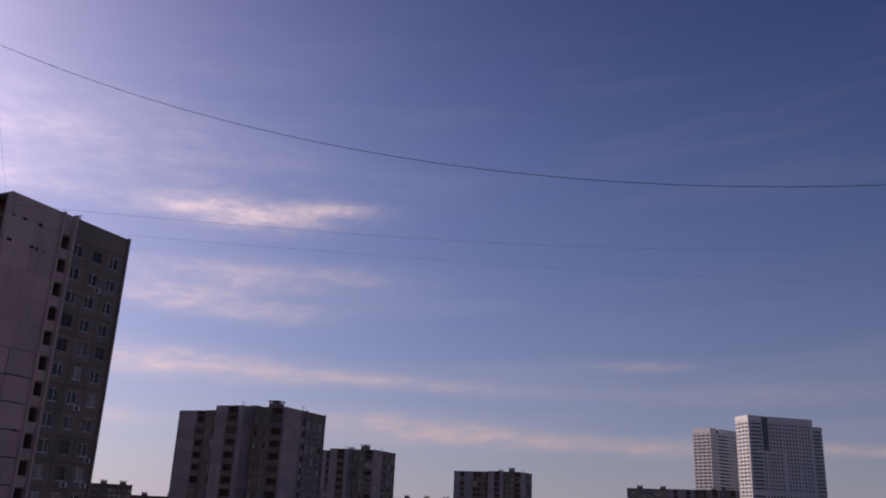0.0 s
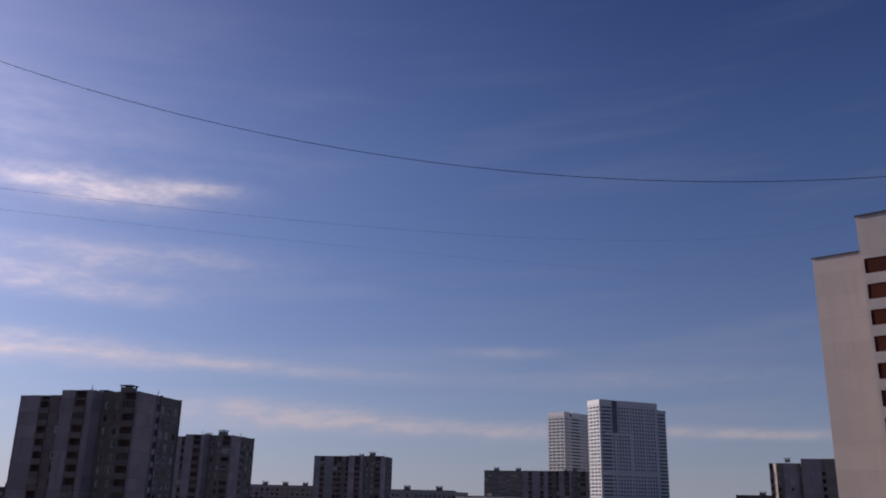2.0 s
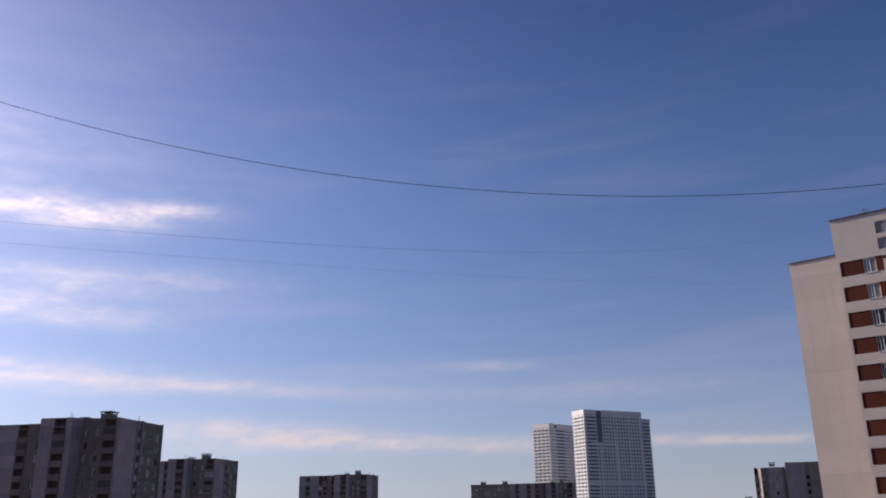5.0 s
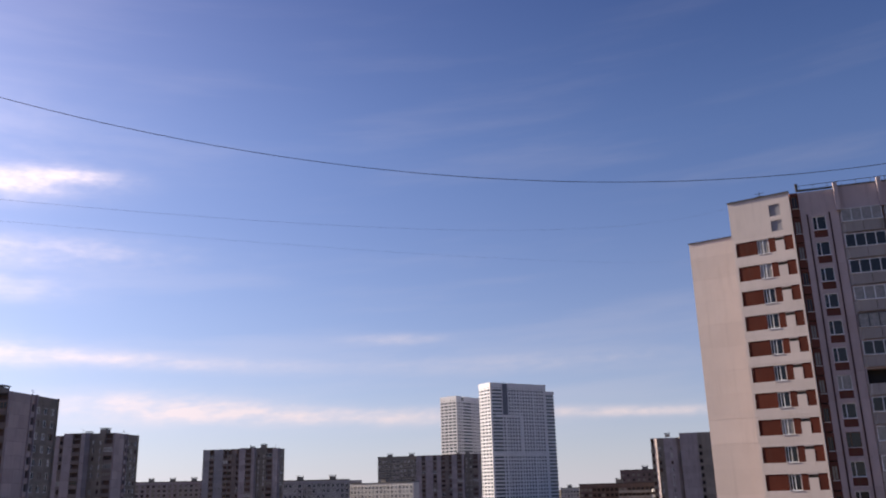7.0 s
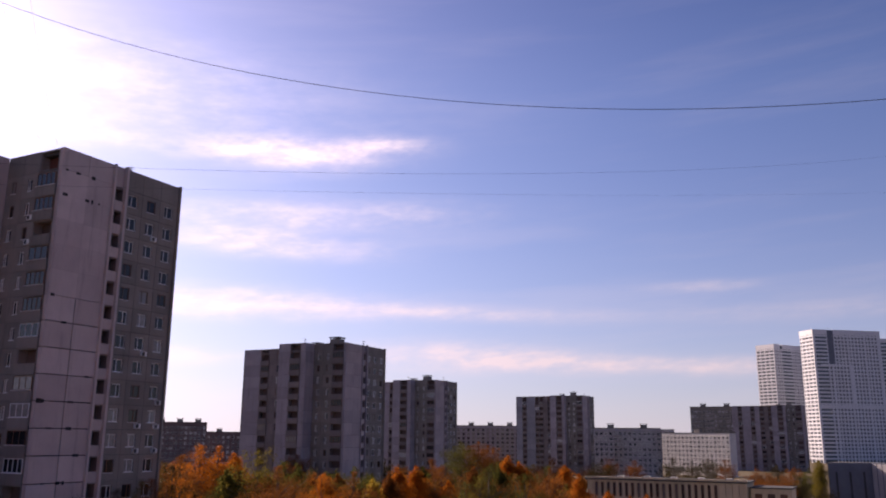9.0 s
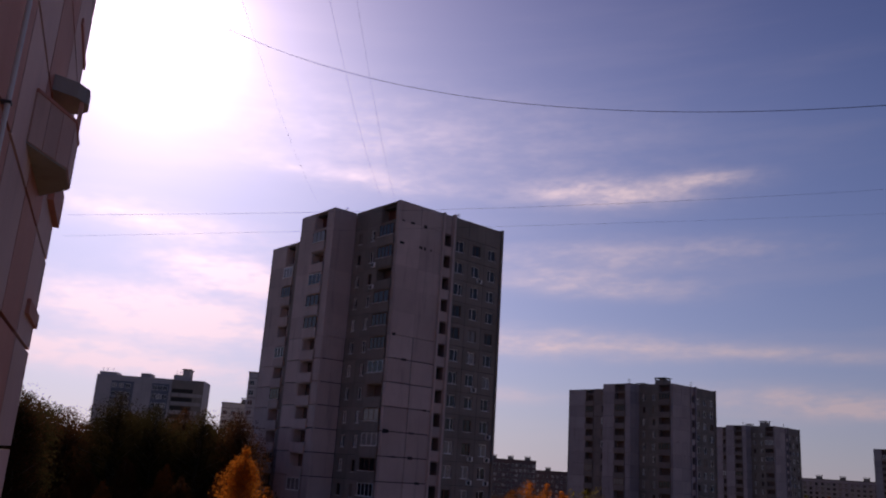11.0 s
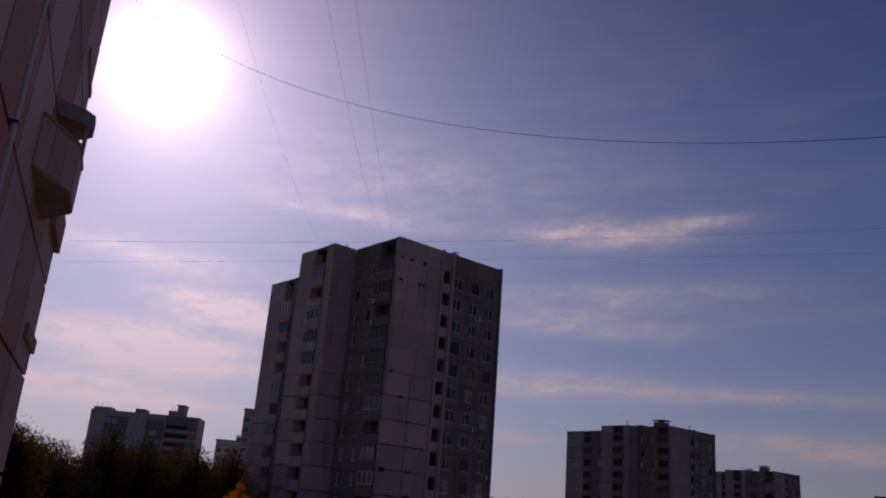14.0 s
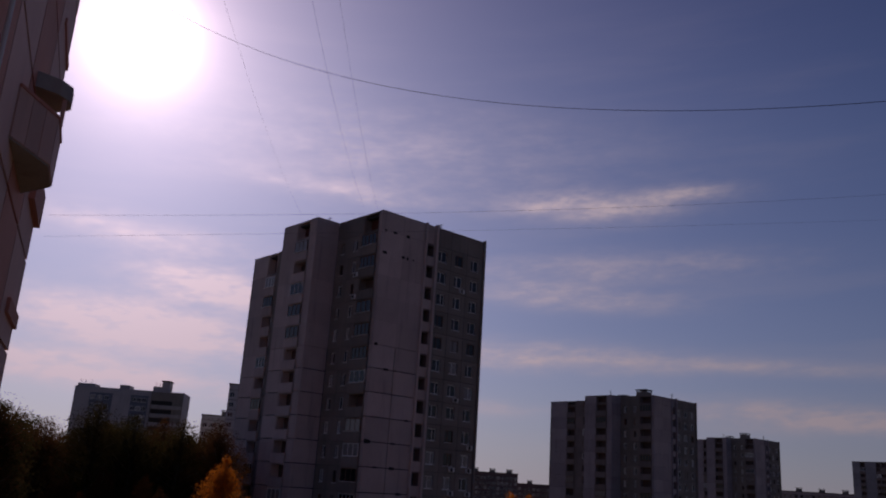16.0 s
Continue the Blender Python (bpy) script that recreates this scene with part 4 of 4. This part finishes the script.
def hall():
    (ax, ay), (bx, by) = place(-19.5, 226), place(-21.9, 231)
    (cx, cy), (ex, ey) = place(-24.5, 224), place(-20.2, 243)
    root = thing("industrial_hall", ax, ay, 0, "blue-grey sheet-clad hall with a ribbed white side", "building")
    g = Geo()
    l = [(0, 0), (bx - ax, by - ay), (cx - ax, cy - ay), (cx - ax - 3, cy - ay + 16), (ex - ax, ey - ay)]
    g.prism(l, 0, 12.6, 0, 1)
    part("wall", g.mesh("wall", ["hall", "roof"]), root)
    n = 9
    for i in range(n):
        t = (i + 0.5) / n
        px, py = bx - ax + (cx - bx) * t, by - ay + (cy - by) * t
        a = math.degrees(math.atan2(cy - by, cx - bx))
        part("rib_panel", box_mesh(("rib_panel", 1), -0.56, 0.56, -0.12, 0.0, 0.3, 12.3, "block_grey"), root, Matrix.Translation((px, py, 0)) @ pose(0, 0, 0, 0, 0, a))
    for i in range(3):
        t = (i + 0.6) / 3.2
        a = math.degrees(math.atan2(by - ay, bx - ax))
        part("slot_window", box_mesh(("slot_window", 1), -0.25, 0.25, -0.06, 0.0, 3.0, 10.5, "dark"), root, Matrix.Translation(((bx - ax) * t, (by - ay) * t, 0)) @ pose(0, 0, 0, 0, 0, a))


hall()


# ---- the building the camera looks out of ----
def own_building():
    rng = random.Random(77)
    ang = 138.0
    n = Vector((math.cos(radians(ang - 90)), math.sin(radians(ang - 90)), 0))
    u = Vector((math.cos(radians(ang)), math.sin(radians(ang)), 0))
    o = -2.4 * n - 16.0 * u
    root = thing("apartment_house", o.x, o.y, ang, "red-brown and pale panel house with one slanted boarded balcony", "building")
    length, roof = 43.9, 50.4
    h = 2.8
    bays = [(3.6, "win", "own_brown"), (3.6, "blank", "own_pale")] * 2 + [(3.6, "blank", "own_brown"), (3.6, "blank", "own_pale")] * 3
    bays += [(3.6, "blank", "own_brown"), (4.3, "blank", "own_pale")]
    facade(root, 0, 0, 0, bays, 0.0, 18, h, rng, True, 0.0)
    g = Geo()
    g.box(0.0, length, 0.32, 12, 0, roof)
    part("body", g.mesh("body", ["own_brown"]), root)
    g = Geo()
    g.box(-0.1, length + 0.1, -0.2, 12.1, roof, roof + 0.3)
    part("roof", g.mesh("roof", ["roof"]), root)
    # balcony with slanted ends: slab, boarded parapet, corner posts, canopy
    corners = [(34.5, -0.004), (36.0, -0.72), (37.6, -0.72), (38.6, -0.004)]
    floor, rail = 23.15, 24.25
    g = Geo()
    g.prism(corners, floor - 0.14, floor)
    part("balcony_slab", g.mesh("balcony_slab", ["parapet"]), root)
    for (ax, ay), (bx, by) in zip(corners, corners[1:]):
        run = math.hypot(bx - ax, by - ay)
        boards = max(2, round(run / 0.5))
        at = Matrix.Translation((ax, ay, 0)) @ pose(0, 0, 0, 0, 0, math.degrees(math.atan2(by - ay, bx - ax)))
        step = run / boards
        for i in range(boards):
            part("parapet_board", box_mesh(("parapet_board", round(step, 3)), 0.012, step - 0.012, -0.03, 0.03, floor - 0.1, rail - 0.07, "own_pale"), root, at @ Matrix.Translation((i * step, 0, 0)))
        part("hand_rail", box_mesh(("hand_rail", round(run, 3)), 0.0, run, -0.06, 0.06, rail - 0.07, rail, "own_brown"), root, at)
    for x in (37.55,):
        part("post", box_mesh(("post", 1), -0.05, 0.05, -0.72, -0.62, rail, 25.3, "own_pale"), root, Matrix.Translation((x, 0, 0)))
    g = Geo()
    g.prism([(37.0, -0.004), (37.25, -0.55), (37.6, -0.80), (38.1, -0.80), (38.4, -0.60), (38.7, -0.004)], 25.3, 25.7)
    part("canopy", g.mesh("canopy", ["parapet"]), root, label="grey concrete balcony canopy")
    # ledges at the far corner and the pipe on the wall
    for z0, z1, out in ((23.5, 24.5, 0.17), (20.3, 20.7, 0.10), (28.9, 29.1, 0.06)):
        part("ledge", box_mesh(("ledge", z0), 40.6, length - 0.004, -out, -0.004, z0, z1, "own_brown"), root)
    g = Geo()
    ring = [(30.7 + 0.045 * math.cos(q * 0.7854), -0.11 + 0.045 * math.sin(q * 0.7854)) for q in range(8)]
    g.prism(ring, 0.2, roof)
    pipe = part("downpipe", g.mesh("downpipe", ["white"]), root, label="thin white downpipe")
    for s in range(1, 18):
        part("bracket", box_mesh(("bracket", 1), 30.62, 30.78, -0.17, 0.0, -0.02, 0.02, "dark"), pipe, Matrix.Translation((0, 0, s * h)))


own_building()


# ---- cables ----
def cable(name, points, radius, label):
    """A sagging cable through the points, round in section, as one mesh."""
    g = Geo()
    rings = []
    for i, p in enumerate(points):
        a, b = Vector(points[max(i - 1, 0)]), Vector(points[min(i + 1, len(points) - 1)])
        t = (b - a).normalized()
        s = t.cross(Vector((0, 0, 1))).normalized()
        w = s.cross(t)
        rings.append([Vector(p) + radius * (math.cos(q) * s + math.sin(q) * w) for q in (0.5, 1.55, 2.6, 3.64, 4.69, 5.74)])
    n = len(rings[0])
    g.v = [tuple(p) for r in rings for p in r]
    for i in range(len(rings) - 1):
        for j in range(n):
            k = (j + 1) % n
            g.f.append((i * n + j, i * n + k, (i + 1) * n + k, (i + 1) * n + j))
            g.m.append(0)
    me = g.mesh(name, ["wire"])
    return tagged(new(name, me), label, "cable", "overhead cables")


def sagging_line():
    """The cable before the house: a shallow curve that runs to the cream tower at one end and bends back to the house wall at the other."""
    line = []
    for i in range(99):
        x = 19.0 - 0.5 * i
        u = x / 15.0
        p = Vector((x, 15.0 - 0.25 * x, 6.5253 - 2.8005 * u + 2.854 * u * u + 0.1845 * u ** 3))
        back = max(0.0, (-14.0 - x) / 16.0)
        line.append(tuple(Vector((0, 0, 17.0)) + p * (1.0 - 0.267 * back * back)))
    far_end, first = Vector((66.5, 66.0, 47.3)), Vector(line[0])
    return [tuple(far_end.lerp(first, i / 20)) for i in range(20)] + line


cable("cable", sagging_line(), 0.0063, "black cable sagging from the house front")


def span(a, b, sag, n=40):
    a, b = Vector(a), Vector(b)
    return [tuple(a.lerp(b, i / n) - Vector((0, 0, 4 * sag * (i / n) * (1 - i / n)))) for i in range(n + 1)]


cable("cable", span((55.6, 76.0, 46.9), (-22.2, 17.2, 24.0), 2.7, 60), 0.0036, "thin cable from the house to the cream tower")
cable("cable", span((57.0, 84.4, 43.0), (-22.2, 17.2, 23.3), 1.0, 60), 0.0026, "thin cable from the house to the cream tower")
cable("cable", span((-51.6, 83.3, 48.9), (-12, 4, 50.0), 3.4), 0.007, "thin cable from the tower roof to the house")
cable("cable", span((-50.2, 84.2, 48.9), (-9, 2, 50.0), 3.0), 0.007, "thin cable from the tower roof to the house")
cable("cable", span((-60.7, 83.2, 48.6), (-16, 2, 50.3), 3.0), 0.005, "thin cable from the tower roof to the house")


# ---- trees ----
def tree_parts(kind, seed, fine):
    """Trunk with limbs, and a crown of many small leaves, for a tree one unit of ten metres tall."""
    rng = np.random.default_rng(seed)
    wood, centres = Geo(), []

    def limb(a, b, r0, r1):
        a, b = Vector(a), Vector(b)
        t = (b - a).normalized()
        s = t.cross(Vector((0.3, 0.9, 0.2))).normalized()
        w = s.cross(t)
        n = len(wood.v)
        for p, r in ((a, r0), (b, r1)):
            for q in range(6):
                wood.v.append(tuple(p + r * (math.cos(q * 1.0472) * s + math.sin(q * 1.0472) * w)))
        for q in range(6):
            k = (q + 1) % 6
            wood.f.append((n + q, n + k, n + 6 + k, n + 6 + q))
            wood.m.append(0)

    tall, cone = kind == "poplar", kind == "birch"
    limb((0, 0, 0), (0.1, 0.05, 4.0), 0.20, 0.14)
    limb((0.1, 0.05, 4.0), (0.0, 0.1, 9.5), 0.14, 0.02)
    count = 60 if tall else 64 if cone else 48
    for i in range(count):
        ang = i * 2.399963 + rng.uniform(-0.5, 0.5)
        share = (i + rng.uniform(0, 1)) / count
        if tall:
            z0 = 0.8 + 7.6 * share
            reach = 1.4 * math.sin(min(1.0, (10 - z0) / 4.5) * 1.5) * rng.uniform(0.4, 1.0)
            rise = rng.uniform(0.9, 1.7) * (1.25 - z0 / 10.0)
        elif cone:
            z0 = 1.5 + 7.3 * share
            reach = 2.3 * min(1.0, 1.35 * (1.03 - share)) ** 0.85 * rng.uniform(0.4, 1.15)
            rise = rng.uniform(0.35, 0.6) * reach + 0.15
        else:
            z0 = 1.9 + 5.4 * share
            reach = 3.2 * math.sqrt(max(0.05, 1 - ((z0 - 4.3) / 3.7) ** 2)) * rng.uniform(0.45, 1.08)
            rise = rng.uniform(0.5, 2.2)
        tip = (reach * math.cos(ang), reach * math.sin(ang), min(z0 + rise, 9.6))
        limb((0.05, 0.05, z0), tip, 0.05, 0.012)
        for along in (1.0, 0.7, 0.42):
            centres.append((tip[0] * along, tip[1] * along, z0 + (tip[2] - z0) * along, rng.uniform(0.75, 1.25) * (1.0 if along > 0.9 else 1.2)))
    centres += [(0.0, 0.1, 9.55, 0.5), (0.05, 0.05, 9.15, 0.7), (0.05, 0.0, 8.7, 0.9)]
    verts, faces = [], []
    per, small, large = (200, 0.020, 0.046) if fine else (74, 0.042, 0.088)
    for cx, cy, cz, grow in centres:
        spread = grow * (0.62 if tall else 0.40 + 0.034 * (10 - cz) if cone else 0.72)
        way = rng.normal(0, 1, (per, 3))
        way *= (rng.uniform(0.02, 1, per) ** 0.55 / np.linalg.norm(way, axis=1))[:, None]
        p = np.array((cx, cy, cz)) + way * spread * np.array([1.0, 1.0, 1.3 if tall or cone else 0.85])
        size = rng.uniform(small, large, per)
        a = rng.normal(0, 1, (per, 3)) * (np.array([0.7, 0.7, 1.2]) if cone or tall else 1.0)
        a /= np.linalg.norm(a, axis=1)[:, None]
        b = np.cross(a, rng.normal(0, 1, (per, 3)))
        b /= np.linalg.norm(b, axis=1)[:, None]
        for q in range(per):
            n = len(verts)
            s, t = a[q] * size[q] * 1.2, b[q] * size[q] * 0.85
            verts += [tuple(p[q] - s), tuple(p[q] + s * 0.3 + t), tuple(p[q] + s - t * 0.6)]
            faces.append((n, n + 1, n + 2))
    return wood.mesh("trunk", ["bark"]), verts, faces


TREES = {}


def tree(kind, leaf, label, az, d, top, wide=1.0):
    """A tree whose top stands at the given height."""
    seed = {"round": 5, "birch": 9, "poplar": 14}[kind]
    variant = int(abs(az * 7.3 + d)) % 3
    fine = d < 115
    key = (kind, leaf, variant, fine)
    s = top / 10.0
    x, y = place(az, d)
    m = Matrix.Translation((x, y, 0)) @ pose(0, 0, 0, 0, 0, (az * 77 + d * 13) % 360) @ Matrix.Diagonal((s * wide, s * wide, s, 1))
    if key in TREES:
        s0 = TREES[key].scale
        ob = copy_thing(TREES[key], m @ Matrix.Diagonal((1 / s0.x, 1 / s0.y, 1 / s0.z, 1)))
        ob["label"] = label
        return ob
    shape = cached(("tree", kind, variant, fine), lambda: tree_parts(kind, seed + 31 * variant, fine))
    root = tagged(new("tree"), label, "tree", "autumn trees")
    root.matrix_basis = m
    part("trunk", shape[0], root)
    me = bpy.data.meshes.new("crown")
    me.from_pydata(shape[1], [], shape[2])
    me.materials.append(M[leaf])
    part("crown", me, root)
    TREES[key] = root
    return root


def plant():
    rng = random.Random(99)
    # poplars and other tall trees before the long block
    for i in range(17):
        az = 39.6 + i * 0.86
        top = 17 + 105 * (0.050 + 0.007 * math.sin(i * 2.1) - (0.016 if 9 < i < 13 else 0))
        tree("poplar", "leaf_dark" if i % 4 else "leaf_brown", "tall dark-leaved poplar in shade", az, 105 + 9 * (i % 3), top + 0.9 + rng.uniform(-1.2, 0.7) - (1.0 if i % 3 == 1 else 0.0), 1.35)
    for i in range(12):
        az = 40.5 + i * 1.15
        tree("birch", ("leaf_rust", "leaf_brown", "leaf_brown")[i % 3], "brown thinning tree between poplars", az, 92 + 6 * (i % 2), rng.uniform(11, 17), 1.1)
    for i in range(4):
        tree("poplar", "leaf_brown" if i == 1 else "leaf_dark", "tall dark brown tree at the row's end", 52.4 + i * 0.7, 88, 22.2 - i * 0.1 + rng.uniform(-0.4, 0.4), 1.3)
    tree("birch", "leaf_orange", "bright orange birch beside the near tower", 39.2, 70, 18.2, 1.02)
    tree("round", "leaf_green", "low green tree under the poplars", 47.5, 62, 12.2, 1.0)
    tree("round", "leaf_green", "low green tree under the poplars", 50.5, 64, 12.8, 1.0)
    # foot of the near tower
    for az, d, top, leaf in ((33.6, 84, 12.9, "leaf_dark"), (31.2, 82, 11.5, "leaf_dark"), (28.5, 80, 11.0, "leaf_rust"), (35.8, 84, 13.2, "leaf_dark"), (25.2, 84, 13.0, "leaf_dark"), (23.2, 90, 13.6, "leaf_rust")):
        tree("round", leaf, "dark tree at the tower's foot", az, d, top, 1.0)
    # belt before the middle towers
    belt = [
        (21.6, 140, 14.8, "round", "leaf_rust"), (20.4, 150, 16.2, "round", "leaf_orange"), (19.2, 148, 16.2, "round", "leaf_orange"), (18.2, 150, 15.0, "birch", "leaf_orange"),
        (18.9, 95, 11.4, "birch", "leaf_yellow"), (17.4, 92, 11.0, "birch", "leaf_yellow"),
        (16.8, 122, 15.9, "round", "leaf_olive"), (15.2, 125, 14.2, "round", "leaf_green"), (14.2, 140, 13.5, "round", "leaf_green"), (13.2, 135, 12.0, "birch", "leaf_rust"),
        (12.4, 130, 12.4, "birch", "leaf_orange"), (11.5, 132, 12.2, "birch", "leaf_rust"), (10.4, 135, 13.2, "round", "leaf_green"), (9.2, 120, 12.0, "birch", "leaf_yellow"),
        (7.6, 125, 13.4, "birch", "leaf_orange"), (6.4, 128, 13.6, "birch", "leaf_orange"), (5.2, 130, 12.6, "round", "leaf_rust"), (4.2, 125, 11.6, "birch", "leaf_orange"),
        (3.4, 230, 17.2, "round", "leaf_green"), (2.2, 235, 17.2, "round", "leaf_rust"), (1.2, 230, 15.6, "round", "leaf_rust"),
        (2.6, 140, 13.2, "birch", "leaf_rust"), (1.4, 145, 13.6, "round", "leaf_green"), (0.3, 150, 14.8, "birch", "leaf_orange"), (-0.5, 150, 13.8, "birch", "leaf_orange"),
        (-1.4, 150, 11.8, "round", "leaf_rust"), (-2.5, 160, 12.4, "round", "leaf_rust"), (-3.5, 165, 12.8, "birch", "leaf_orange"), (-4.4, 140, 12.2, "birch", "leaf_orange"),
        (0.8, 110, 10.2, "birch", "leaf_orange"), (-0.8, 108, 9.6, "round", "leaf_rust"), (-2.2, 105, 9.0, "birch", "leaf_orange"), (-3.6, 108, 9.0, "birch", "leaf_yellow"),
        (-6.2, 128, 10.2, "birch", "leaf_orange"), (-7.6, 130, 9.6, "birch", "leaf_rust"), (-8.6, 128, 9.9, "birch", "leaf_orange"),
        (-6.4, 300, 11.6, "round", "leaf_rust"), (-8.0, 300, 11.0, "round", "leaf_rust"), (-10.4, 260, 12.8, "round", "leaf_dark"), (-11.6, 270, 11.6, "round", "leaf_dark"), (-12.6, 280, 12.4, "round", "leaf_dark"), (-13.6, 290, 11.8, "round", "leaf_rust"),
        (-15.4, 260, 10.4, "round", "leaf_rust"), (-16.6, 280, 11.0, "round", "leaf_dark"), (-17.6, 260, 10.8, "round", "leaf_rust"), (-19.0, 215, 13.4, "poplar", "leaf_olive"), (-18.4, 240, 11.0, "round", "leaf_green"),
        (-25.2, 260, 9.6, "round", "leaf_rust"), (-26.6, 250, 9.2, "round", "leaf_rust"), (-28.0, 240, 9.6, "round", "leaf_rust"), (-29.4, 250, 9.0, "round", "leaf_rust"), (-30.6, 230, 8.6, "round", "leaf_rust"),
        (-16.0, 135, 8.0, "round", "leaf_rust"), (-18.0, 140, 8.4, "round", "leaf_rust"), (-21.0, 150, 8.0, "birch", "leaf_orange"), (-24.0, 150, 7.6, "round", "leaf_rust"),
        (14.6, 90, 9.4, "round", "leaf_dark"), (12.8, 92, 9.0, "round", "leaf_rust"), (8.4, 95, 9.4, "round", "leaf_rust"), (6.0, 98, 9.2, "round", "leaf_green"), (3.6, 98, 9.2, "round", "leaf_rust"), (20.6, 100, 11.2, "round", "leaf_dark"), (22.0, 105, 12.0, "round", "leaf_dark"),
    ]
    words = {"leaf_orange": "bright orange autumn", "leaf_yellow": "yellow autumn", "leaf_green": "fading green", "leaf_olive": "olive-yellow", "leaf_dark": "dark green", "leaf_brown": "withered brown", "leaf_rust": "rust-brown autumn"}
    for i in range(46):
        az, d = -4.0 + 28.0 * (i + rng.random()) / 46, rng.uniform(100, 185)
        top = 17 - d * math.tan(radians(rng.uniform(1.5, 2.7)))
        belt.append((az, d, top, rng.choice(("round", "round", "birch")), rng.choice(("leaf_rust", "leaf_olive", "leaf_rust", "leaf_dark", "leaf_orange", "leaf_green"))))
    for i in range(34):
        az, d = -6.0 + 30.0 * (i + rng.random()) / 34, rng.uniform(190, 290)
        top = 17 - d * math.tan(radians(rng.uniform(0.9, 1.7)))
        belt.append((az, d, top, "round", rng.choice(("leaf_rust", "leaf_brown", "leaf_dark", "leaf_green"))))
    for i in range(44):
        az, d = -33.0 + 18.0 * (i + rng.random()) / 44, rng.uniform(190, 330)
        top = 17 - d * math.tan(radians(rng.uniform(1.7, 2.5)))
        if not (-25.5 < az < -18.5 and d > 205):
            belt.append((az, d, top, "round", rng.choice(("leaf_rust", "leaf_dark"))))
    for az, d, top, kind, leaf in belt:
        top += 0.2
        tree(kind, leaf, words[leaf] + (" poplar" if kind == "poplar" else " tree") + " in the belt between the buildings", az, d, top, 1.3 if kind == "birch" else 1.05)


plant()
